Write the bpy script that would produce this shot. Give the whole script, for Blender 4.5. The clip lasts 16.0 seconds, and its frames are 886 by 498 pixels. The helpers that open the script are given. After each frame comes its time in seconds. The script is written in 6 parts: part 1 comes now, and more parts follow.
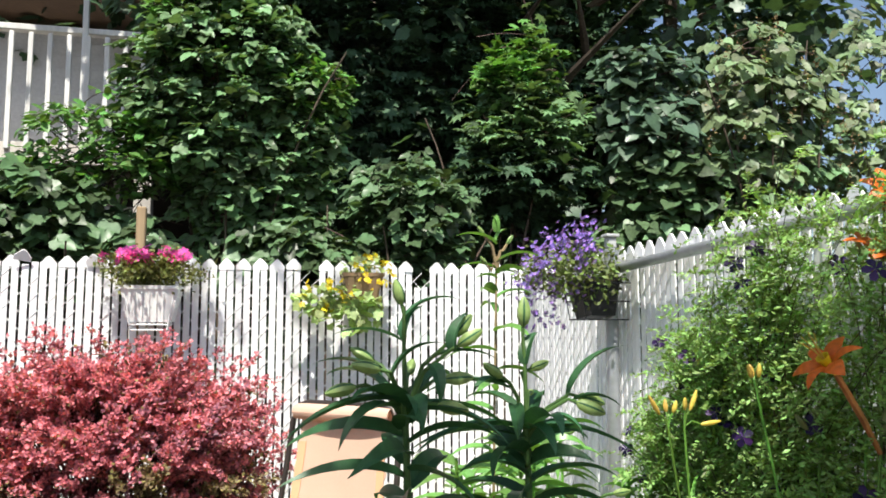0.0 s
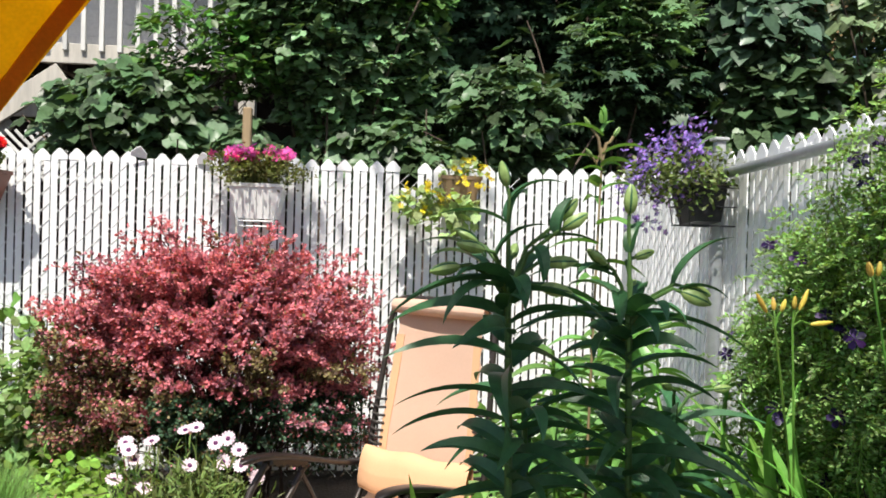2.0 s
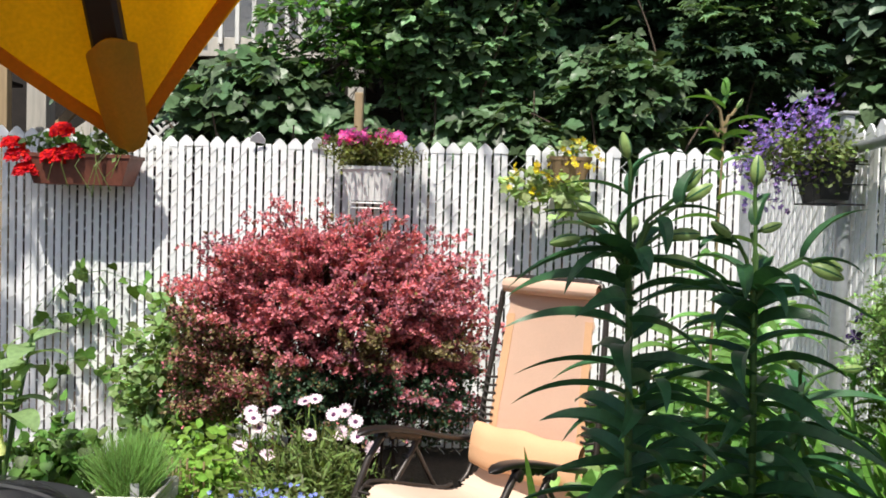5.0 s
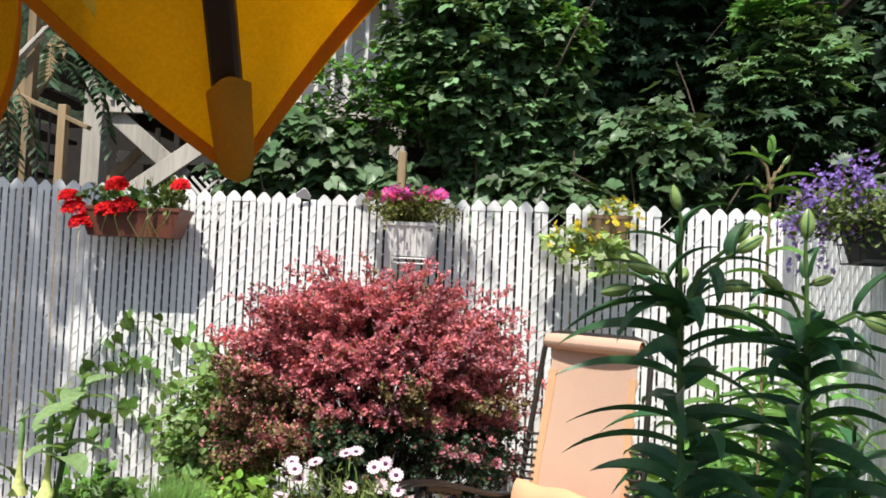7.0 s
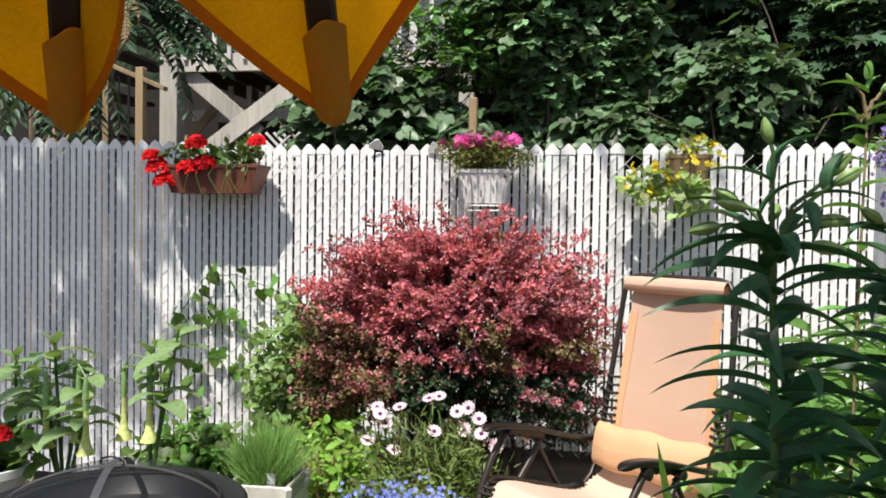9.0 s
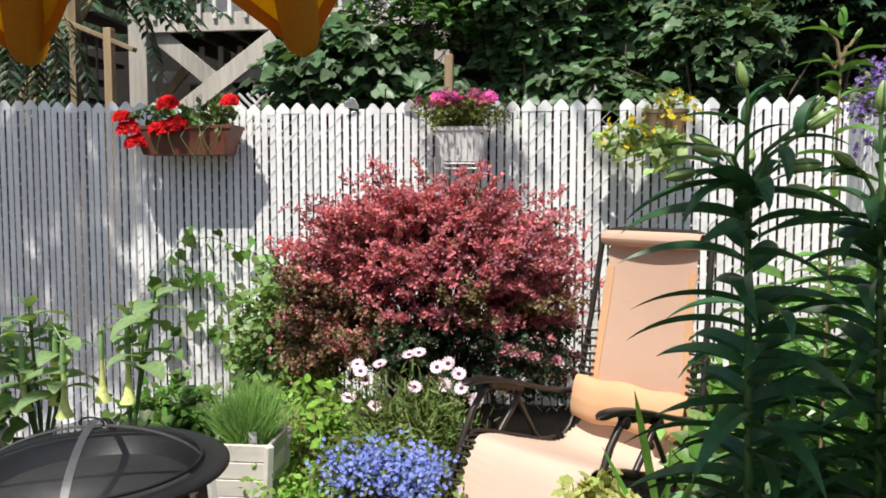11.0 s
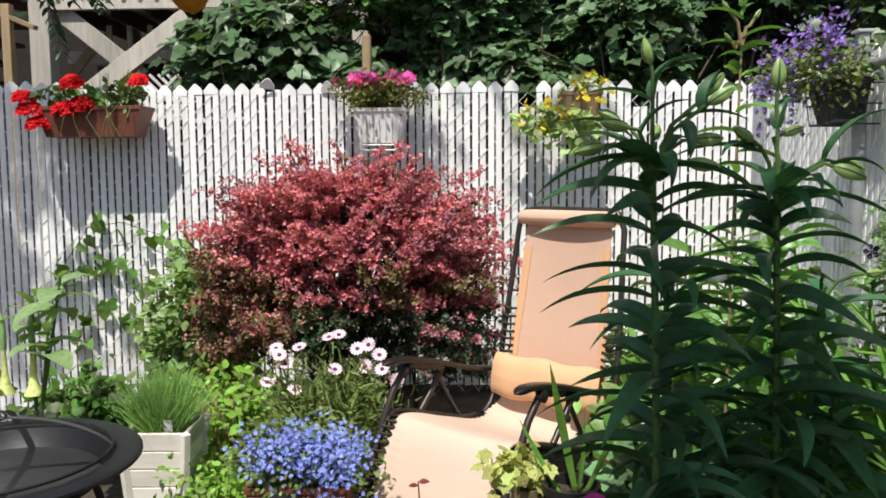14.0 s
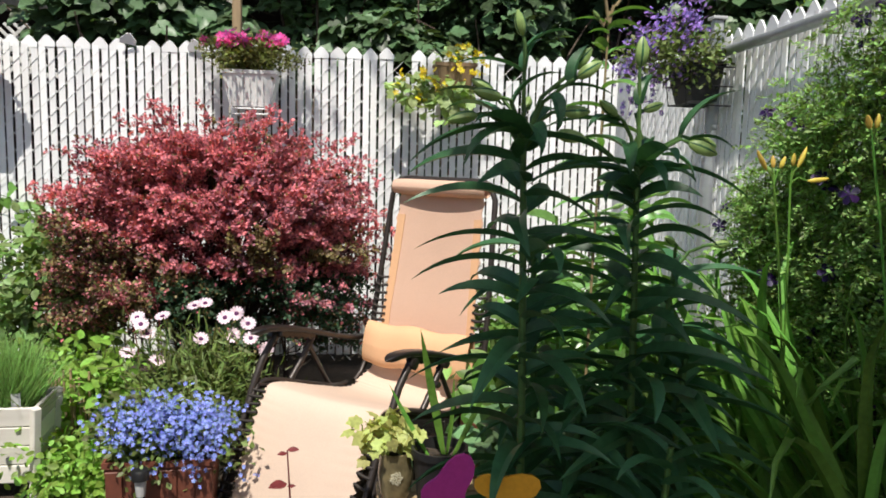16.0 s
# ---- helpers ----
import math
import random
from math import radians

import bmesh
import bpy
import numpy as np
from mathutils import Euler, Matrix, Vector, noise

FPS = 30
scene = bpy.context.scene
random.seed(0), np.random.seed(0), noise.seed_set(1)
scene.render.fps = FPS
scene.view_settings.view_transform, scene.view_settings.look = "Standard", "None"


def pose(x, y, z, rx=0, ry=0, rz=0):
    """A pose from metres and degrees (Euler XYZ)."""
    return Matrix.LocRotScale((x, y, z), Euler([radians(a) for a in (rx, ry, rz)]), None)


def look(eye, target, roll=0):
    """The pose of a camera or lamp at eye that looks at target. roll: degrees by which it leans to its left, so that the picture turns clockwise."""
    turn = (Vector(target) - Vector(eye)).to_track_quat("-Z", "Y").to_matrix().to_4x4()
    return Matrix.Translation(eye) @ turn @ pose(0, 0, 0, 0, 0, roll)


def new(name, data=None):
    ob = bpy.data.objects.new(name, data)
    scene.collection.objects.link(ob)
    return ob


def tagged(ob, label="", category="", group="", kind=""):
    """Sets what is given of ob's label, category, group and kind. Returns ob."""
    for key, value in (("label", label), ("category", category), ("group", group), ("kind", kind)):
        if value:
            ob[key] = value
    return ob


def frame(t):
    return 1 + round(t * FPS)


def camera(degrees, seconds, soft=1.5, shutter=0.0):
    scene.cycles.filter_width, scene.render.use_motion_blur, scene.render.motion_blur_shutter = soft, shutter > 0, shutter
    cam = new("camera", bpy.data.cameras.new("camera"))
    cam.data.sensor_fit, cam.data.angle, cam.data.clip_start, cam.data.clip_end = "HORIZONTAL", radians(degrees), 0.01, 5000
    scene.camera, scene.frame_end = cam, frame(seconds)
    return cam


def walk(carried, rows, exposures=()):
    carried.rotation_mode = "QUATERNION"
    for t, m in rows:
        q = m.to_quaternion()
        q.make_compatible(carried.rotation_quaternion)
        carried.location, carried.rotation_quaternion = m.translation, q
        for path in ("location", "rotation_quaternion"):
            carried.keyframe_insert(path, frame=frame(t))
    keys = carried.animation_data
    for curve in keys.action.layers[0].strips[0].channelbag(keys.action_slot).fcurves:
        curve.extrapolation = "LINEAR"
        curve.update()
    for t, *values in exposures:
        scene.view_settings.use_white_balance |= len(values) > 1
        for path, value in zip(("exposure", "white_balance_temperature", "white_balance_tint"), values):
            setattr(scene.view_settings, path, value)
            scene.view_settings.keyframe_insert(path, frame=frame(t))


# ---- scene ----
cam = camera(59.0, 16.0, 1.75)
PATH = [
    (0, (0.245, -0.072, 1.476), (0.657, 1.876, 1.663), 0.1),
    (0.5, (0.242, -0.064, 1.449), (0.59, 1.902, 1.558), 1.3),
    (1, (0.242, -0.058, 1.428), (0.557, 1.917, 1.464), 1.1),
    (1.5, (0.232, -0.063, 1.415), (0.488, 1.92, 1.421), 1.6),
    (2, (0.222, -0.064, 1.403), (0.405, 1.927, 1.375), 1.8),
    (2.5, (0.212, -0.066, 1.399), (0.318, 1.931, 1.371), 1.7),
    (3, (0.203, -0.073, 1.392), (0.258, 1.925, 1.352), 1.5),
    (3.5, (0.196, -0.07, 1.386), (0.204, 1.929, 1.33), 1.7),
    (4, (0.192, -0.079, 1.381), (0.166, 1.919, 1.303), 1.6),
    (6.5, (0.157, -0.109, 1.35), (0.023, 1.887, 1.386), 2.5),
    (7, (0.145, -0.13, 1.342), (-0.019, 1.861, 1.425), 2.6),
    (7.5, (0.14, -0.139, 1.341), (-0.079, 1.848, 1.417), 2.3),
    (8, (0.129, -0.131, 1.341), (-0.133, 1.852, 1.376), 1.9),
    (8.5, (0.126, -0.131, 1.338), (-0.176, 1.846, 1.35), 1.5),
    (9, (0.12, -0.131, 1.333), (-0.218, 1.839, 1.28), 0.9),
    (9.5, (0.124, -0.131, 1.33), (-0.191, 1.842, 1.239), 0.3),
    (12, (0.123, -0.121, 1.295), (-0.135, 1.856, 1.139), -0.0),
    (12.5, (0.127, -0.119, 1.297), (-0.106, 1.861, 1.14), -0.2),
    (13, (0.125, -0.116, 1.29), (-0.076, 1.866, 1.113), 0.2),
    (13.5, (0.138, -0.114, 1.29), (0.003, 1.872, 1.094), 0.3),
    (14, (0.144, -0.122, 1.285), (0.054, 1.867, 1.102), -0.3),
    (14.5, (0.143, -0.118, 1.28), (0.067, 1.869, 1.072), 0.0),
    (15, (0.147, -0.117, 1.277), (0.2, 1.869, 1.047), 0.7),
    (15.5, (0.144, -0.124, 1.277), (0.299, 1.856, 1.044), 0.8),
    (16, (0.145, -0.121, 1.273), (0.378, 1.849, 1.021), 1.5),
]
walk(cam, [(t, look(e, g, r)) for t, e, g, r in PATH], [(0.0, 0.67), (2.0, 0.46), (4.0, 0.33), (9.0, 0.22), (12.0, 0.12), (16.0, 0.12)])

# ---------------------------------------------------------------- light
SUN_TO = Vector((-0.13, -0.46, 0.88)).normalized()
world = bpy.data.worlds.new("sky")
scene.world = world
world.use_nodes = True
_n = world.node_tree.nodes
_sky = _n.new("ShaderNodeTexSky")
_sky.sky_type, _sky.sun_disc, _sky.dust_density = "NISHITA", False, 2.0
_sky.sun_elevation = math.asin(SUN_TO.z)
_sky.sun_rotation = math.atan2(SUN_TO.x, SUN_TO.y)
world.node_tree.links.new(_sky.outputs[0], _n["Background"].inputs[0])
_n["Background"].inputs[1].default_value = 0.100
sun = new("sun", bpy.data.lights.new("sun", "SUN"))
sun.data.energy, sun.data.angle, sun.data.color = 5.1, radians(0.6), (1.0, 0.95, 0.86)
sun.matrix_world = look(SUN_TO * 20, (0, 0, 0))

RNG = np.random.default_rng(7)
R = random.Random(11)


# ---------------------------------------------------------------- materials
def material(name, col, rough=0.6, metal=0.0, grain=40.0, amount=0.25, stain=3.0, bump=0.15, island=0.0, obvar=0.0,
             trans=0.0, tcol=None, hue=0.0, stretch=(1, 1, 1), spec=0.5, bdist=0.003):
    """A surface with grain and stains; island and obvar vary it piece by piece, trans lets light through leaves and cloth."""
    m = bpy.data.materials.new(name)
    m.use_nodes = True
    nt = m.node_tree
    nd, ln = nt.nodes, nt.links
    b = nd["Principled BSDF"]
    tc, mp = nd.new("ShaderNodeTexCoord"), nd.new("ShaderNodeMapping")
    mp.inputs["Scale"].default_value = stretch
    ln.new(tc.outputs["Object"], mp.inputs["Vector"])
    fine, broad = nd.new("ShaderNodeTexNoise"), nd.new("ShaderNodeTexNoise")
    fine.inputs["Scale"].default_value, broad.inputs["Scale"].default_value = grain, stain
    fine.inputs["Detail"].default_value, broad.inputs["Detail"].default_value = 6, 3
    for t in (fine, broad):
        ln.new(mp.outputs[0], t.inputs["Vector"])
    add = nd.new("ShaderNodeMath")
    add.operation = "ADD"
    ln.new(fine.outputs["Fac"], add.inputs[0])
    ln.new(broad.outputs["Fac"], add.inputs[1])
    last = add
    for wanted, node, out in ((island, "ShaderNodeNewGeometry", "Random Per Island"), (obvar, "ShaderNodeObjectInfo", "Random")):
        if wanted:
            src, mul, sm = nd.new(node), nd.new("ShaderNodeMath"), nd.new("ShaderNodeMath")
            mul.operation, sm.operation = "MULTIPLY_ADD", "ADD"
            mul.inputs[1].default_value, mul.inputs[2].default_value = wanted * 2, -wanted
            ln.new(src.outputs[out], mul.inputs[0])
            ln.new(mul.outputs[0], sm.inputs[0])
            ln.new(last.outputs[0], sm.inputs[1])
            last = sm
    rng = nd.new("ShaderNodeMapRange")
    rng.inputs["From Min"].default_value, rng.inputs["From Max"].default_value = 0.6, 1.4
    rng.inputs["To Min"].default_value, rng.inputs["To Max"].default_value = 1 - amount, 1 + amount
    rng.clamp = False
    ln.new(last.outputs[0], rng.inputs["Value"])
    hsv = nd.new("ShaderNodeHueSaturation")
    hsv.inputs["Color"].default_value = (*col, 1)
    ln.new(rng.outputs[0], hsv.inputs["Value"])
    if hue and (island or obvar):
        hm = nd.new("ShaderNodeMath")
        hm.operation = "MULTIPLY_ADD"
        hm.inputs[1].default_value, hm.inputs[2].default_value = hue * 2, 0.5 - hue
        src = nd.new("ShaderNodeNewGeometry" if island else "ShaderNodeObjectInfo")
        ln.new(src.outputs["Random Per Island" if island else "Random"], hm.inputs[0])
        ln.new(hm.outputs[0], hsv.inputs["Hue"])
    ln.new(hsv.outputs[0], b.inputs["Base Color"])
    b.inputs["Roughness"].default_value, b.inputs["Metallic"].default_value = rough, metal
    b.inputs["Specular IOR Level"].default_value = spec
    if bump:
        bp = nd.new("ShaderNodeBump")
        bp.inputs["Strength"].default_value, bp.inputs["Distance"].default_value = bump, bdist
        ln.new(fine.outputs["Fac"], bp.inputs["Height"])
        ln.new(bp.outputs[0], b.inputs["Normal"])
    if trans:
        tr, mix = nd.new("ShaderNodeBsdfTranslucent"), nd.new("ShaderNodeMixShader")
        mix.inputs[0].default_value = trans
        if tcol:
            tm = nd.new("ShaderNodeMix")
            tm.data_type, tm.blend_type = "RGBA", "MULTIPLY"
            tm.inputs[0].default_value = 1.0
            ln.new(hsv.outputs[0], tm.inputs[6])
            tm.inputs[7].default_value = (*tcol, 1)
            ln.new(tm.outputs[2], tr.inputs["Color"])
        else:
            ln.new(hsv.outputs[0], tr.inputs["Color"])
        ln.new(b.outputs[0], mix.inputs[1])
        ln.new(tr.outputs[0], mix.inputs[2])
        ln.new(mix.outputs[0], nd["Material Output"].inputs["Surface"])
    return m


def leafy(name, col, rough=0.45, var=0.55, hue=0.02, trans=0.28, spec=0.4, grain=60):
    return material(name, col, rough, 0, grain, 0.4, 6, 0.1, island=var, trans=trans, tcol=(1.3, 1.25, 0.5), hue=hue, spec=spec)


M = dict(
    soil=material("soil", (0.055, 0.04, 0.028), 0.95, 0, 60, 0.6, 5, 0.8, bdist=0.02),
    slat=material("white_vinyl", (0.895, 0.90, 0.905), 0.42, 0, 18, 0.08, 2.2, 0.05, obvar=0.5, stretch=(1, 1, 0.15)),
    wire=material("coated_wire", (0.88, 0.88, 0.86), 0.35, 0.0, 60, 0.2, 4, 0.1),
    steel=material("galvanized_steel", (0.42, 0.44, 0.46), 0.42, 0.6, 30, 0.2, 4, 0.08),
    whitepot=material("white_plastic", (0.80, 0.80, 0.78), 0.35, 0, 30, 0.06, 5, 0.05),
    greypot=material("grey_plastic", (0.45, 0.46, 0.46), 0.5, 0, 40, 0.12, 6, 0.05),
    terra=material("terracotta_plastic", (0.15, 0.047, 0.028), 0.55, 0, 50, 0.25, 6, 0.08),
    blackpot=material("black_plastic", (0.012, 0.012, 0.013), 0.5, 0, 50, 0.3, 6, 0.1),
    brownpot=material("basket_brown", (0.20, 0.13, 0.07), 0.7, 0, 60, 0.35, 8, 0.3, stretch=(1, 1, 0.2)),
    canvas=material("tan_mesh_fabric", (0.70, 0.475, 0.355), 0.85, 0, 260, 0.10, 3, 0.25, trans=0.18, tcol=(1.1, 0.9, 0.7)),
    # the canvas again, lightened for the sun falling on the seat
    seatcloth=material("sunlit_mesh_fabric", (0.70, 0.54, 0.43), 0.85, 0, 260, 0.10, 3, 0.25, trans=0.15, tcol=(1.1, 0.9, 0.7)),
    pocket=material("olive_yellow_fabric", (0.74, 0.51, 0.07), 0.85, 0, 300, 0.12, 9, 0.2, trans=0.65, tcol=(1.0, 0.9, 0.4)),
    tiecloth=material("sunlit_mustard_fabric", (0.78, 0.68, 0.10), 0.85, 0, 300, 0.12, 9, 0.2, trans=0.5),
    strapm=material("grey_steel_strap", (0.10, 0.10, 0.105), 0.5, 0.4, 60, 0.3, 6, 0.1),
    maroon=leafy("maroon_leaf", (0.16, 0.03, 0.035), 0.45, 0.4, 0.02, 0.25),
    pillow=material("tan_pillow_fabric", (0.66, 0.385, 0.215), 0.85, 0, 260, 0.10, 4, 0.25),
    tube=material("bronze_tube", (0.045, 0.036, 0.032), 0.38, 0.35, 80, 0.25, 6, 0.05),
    armpl=material("dark_plastic_arm", (0.017, 0.013, 0.012), 0.30, 0, 60, 0.3, 5, 0.06),
    cord=material("dark_cord", (0.03, 0.024, 0.02), 0.8, 0, 200, 0.3, 8, 0.1),
    umb=material("mustard_umbrella_fabric", (0.78, 0.56, 0.02), 0.85, 0, 300, 0.16, 7, 0.2, trans=0.65, tcol=(1.15, 1.05, 0.4)),
    hem=material("orange_hem", (0.72, 0.32, 0.012), 0.85, 0, 300, 0.14, 9, 0.2, trans=0.5, tcol=(1.0, 0.8, 0.3)),
    darkwood=material("dark_stained_wood", (0.022, 0.012, 0.008), 0.5, 0, 30, 0.4, 5, 0.15, stretch=(1, 1, 0.15)),
    greywood=material("weathered_grey_wood", (0.46, 0.43, 0.38), 0.85, 0, 30, 0.3, 3, 0.4, obvar=0.4, stretch=(1, 1, 0.12)),
    whitewood=material("flaking_white_paint", (0.66, 0.65, 0.62), 0.7, 0, 30, 0.18, 4, 0.3, obvar=0.4, stretch=(1, 1, 0.12)),
    tanwood=material("tan_treated_wood", (0.34, 0.245, 0.14), 0.8, 0, 30, 0.3, 3, 0.3, obvar=0.4, stretch=(1, 1, 0.12)),
    planter=material("whitewashed_boards", (0.74, 0.70, 0.64), 0.8, 0, 24, 0.2, 4, 0.35, obvar=0.5, stretch=(0.12, 1, 1)),
    siding=material("grey_siding", (0.55, 0.55, 0.56), 0.7, 0, 30, 0.15, 2, 0.1),
    underdeck=material("underdeck_shade_wall", (0.022, 0.016, 0.013), 0.9, 0, 60, 0.35, 8, 0.4, obvar=0.5),
    brownpanel=material("brown_soffit", (0.17, 0.11, 0.075), 0.8, 0, 30, 0.2, 3, 0.2),
    iron=material("black_enamel", (0.018, 0.019, 0.022), 0.42, 0.3, 60, 0.4, 6, 0.15),
    ironin=material("sooty_enamel", (0.05, 0.05, 0.05), 0.7, 0.2, 60, 0.5, 6, 0.3),
    gauze=material("spark_mesh", (0.05, 0.05, 0.055), 0.5, 0.5, 80, 0.3, 6, 0.1),
    bark=material("bark", (0.10, 0.075, 0.055), 0.95, 0, 40, 0.5, 6, 0.8, stretch=(1, 1, 0.2), bdist=0.01),
    twig=material("twig", (0.06, 0.035, 0.03), 0.9, 0, 60, 0.4, 8, 0.4),
    stem=leafy("green_stem", (0.07, 0.14, 0.035), 0.5, 0.3, 0.01, 0.1),
    hedge=leafy("hedge_leaf", (0.138, 0.240, 0.112), 0.42, 0.6, 0.02, 0.22, 0.4),
    fresh=leafy("fresh_green_leaf", (0.115, 0.240, 0.062), 0.42, 0.55, 0.025, 0.30, 0.4),
    greyleaf=leafy("dusty_vine_leaf", (0.086, 0.148, 0.068), 0.42, 0.55, 0.02, 0.22, 0.45),
    blueleaf=leafy("blue_green_leaf", (0.080, 0.140, 0.085), 0.36, 0.5, 0.02, 0.2, 0.5),
    spentbrown=leafy("dry_seed_head", (0.22, 0.15, 0.075), 0.8, 0.4, 0.02, 0.1),
    # dark green with shade put into the colour, for foliage out of the sun
    shade=leafy("shade_dark_leaf", (0.055, 0.108, 0.056), 0.42, 0.55, 0.02, 0.25),
    paleleaf=leafy("pale_vine_leaf", (0.18, 0.25, 0.125), 0.45, 0.5, 0.03, 0.25),
    vine=leafy("vine_leaf", (0.125, 0.24, 0.05), 0.45, 0.55, 0.02, 0.3),
    raspberry=leafy("raspberry_leaf", (0.20, 0.30, 0.10), 0.5, 0.55, 0.03, 0.3),
    clem=leafy("clematis_leaf", (0.25, 0.40, 0.115), 0.45, 0.6, 0.025, 0.3),
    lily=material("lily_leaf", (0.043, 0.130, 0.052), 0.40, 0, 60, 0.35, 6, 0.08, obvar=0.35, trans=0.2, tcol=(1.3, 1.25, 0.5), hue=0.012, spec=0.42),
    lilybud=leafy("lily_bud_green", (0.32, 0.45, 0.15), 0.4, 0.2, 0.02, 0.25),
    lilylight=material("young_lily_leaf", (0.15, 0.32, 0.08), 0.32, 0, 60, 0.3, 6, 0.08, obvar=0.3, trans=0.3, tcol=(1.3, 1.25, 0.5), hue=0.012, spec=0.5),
    redstem=leafy("brownish_stem", (0.23, 0.17, 0.09), 0.5, 0.3, 0.01, 0.05),
    greybud=leafy("grey_green_bud", (0.26, 0.29, 0.13), 0.45, 0.25, 0.02, 0.2),
    spent=leafy("faded_orange_tube", (0.42, 0.15, 0.05), 0.6, 0.35, 0.02, 0.15),
    paleyel=leafy("pale_yellow_green_leaf", (0.36, 0.49, 0.20), 0.5, 0.4, 0.03, 0.3),
    dayl=material("daylily_blade", (0.125, 0.285, 0.046), 0.42, 0, 60, 0.3, 6, 0.08, obvar=0.45, trans=0.10, tcol=(1.2, 1.25, 0.6), hue=0.015, spec=0.3),
    trump=leafy("trumpet_leaf", (0.25, 0.37, 0.16), 0.45, 0.4, 0.02, 0.3),
    trumpfl=leafy("trumpet_flower", (0.74, 0.76, 0.36), 0.5, 0.2, 0.02, 0.35),
    grass=leafy("fine_grass", (0.19, 0.34, 0.085), 0.5, 0.5, 0.02, 0.3),
    potfoliage=leafy("light_olive_foliage", (0.23, 0.25, 0.075), 0.5, 0.6, 0.03, 0.25),
    herb=leafy("lemon_green_herb", (0.23, 0.40, 0.065), 0.5, 0.5, 0.02, 0.3),
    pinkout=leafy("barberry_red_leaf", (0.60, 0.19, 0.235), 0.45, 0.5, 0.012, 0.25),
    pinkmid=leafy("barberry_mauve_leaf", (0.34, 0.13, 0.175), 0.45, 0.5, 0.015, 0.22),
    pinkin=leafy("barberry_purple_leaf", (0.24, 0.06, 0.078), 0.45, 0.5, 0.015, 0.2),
    pinkgr=leafy("barberry_bronze_leaf", (0.17, 0.12, 0.055), 0.45, 0.7, 0.05, 0.2),
    petgreen=leafy("olive_foliage", (0.14, 0.19, 0.05), 0.5, 0.6, 0.03, 0.25),
    magenta=leafy("magenta_petal", (0.92, 0.13, 0.54), 0.5, 0.4, 0.02, 0.25),
    red=leafy("red_petal", (0.66, 0.008, 0.014), 0.7, 0.4, 0.006, 0.15, 0.15),
    violet=leafy("violet_petal", (0.27, 0.17, 0.58), 0.5, 0.5, 0.03, 0.25),
    darkviolet=leafy("dark_purple_petal", (0.032, 0.012, 0.085), 0.5, 0.5, 0.03, 0.2),
    yellow=leafy("yellow_petal", (0.75, 0.60, 0.03), 0.5, 0.3, 0.02, 0.3),
    blue=leafy("blue_petal", (0.26, 0.34, 0.84), 0.5, 0.4, 0.02, 0.25),
    white=leafy("white_petal", (0.80, 0.63, 0.72), 0.5, 0.2, 0.01, 0.25),
    eye=leafy("purple_disc", (0.10, 0.02, 0.09), 0.7, 0.3, 0.02, 0.05),
    orange=leafy("orange_petal", (0.70, 0.15, 0.02), 0.45, 0.35, 0.012, 0.3),
    orangebud=leafy("yellow_orange_bud", (0.66, 0.46, 0.10), 0.45, 0.35, 0.03, 0.25),
    gold=leafy("chartreuse_leaf", (0.45, 0.49, 0.16), 0.5, 0.4, 0.03, 0.3),
    pinkfoam=material("magenta_foam", (0.42, 0.03, 0.24), 0.75, 0, 120, 0.12, 8, 0.2),
    yelfoam=material("yellow_foam", (0.72, 0.36, 0.02), 0.75, 0, 120, 0.12, 8, 0.2),
    stone=material("bed_stone", (0.42, 0.39, 0.34), 0.9, 0, 30, 0.3, 6, 0.6, obvar=0.4, bdist=0.01),
    glazed=material("glazed_olive_pot", (0.17, 0.14, 0.075), 0.25, 0, 30, 0.5, 8, 0.2),
    pale=material("pale_relief", (0.45, 0.42, 0.30), 0.5, 0, 40, 0.3, 8, 0.2),
)


# fine wire gauze, half open
_g = M["gauze"].node_tree
_open, _blend = _g.nodes.new("ShaderNodeBsdfTransparent"), _g.nodes.new("ShaderNodeMixShader")
_blend.inputs[0].default_value = 0.37
_g.links.new(_open.outputs[0], _blend.inputs[1])
_g.links.new(_g.nodes["Principled BSDF"].outputs[0], _blend.inputs[2])
_g.links.new(_blend.outputs[0], _g.nodes["Material Output"].inputs["Surface"])


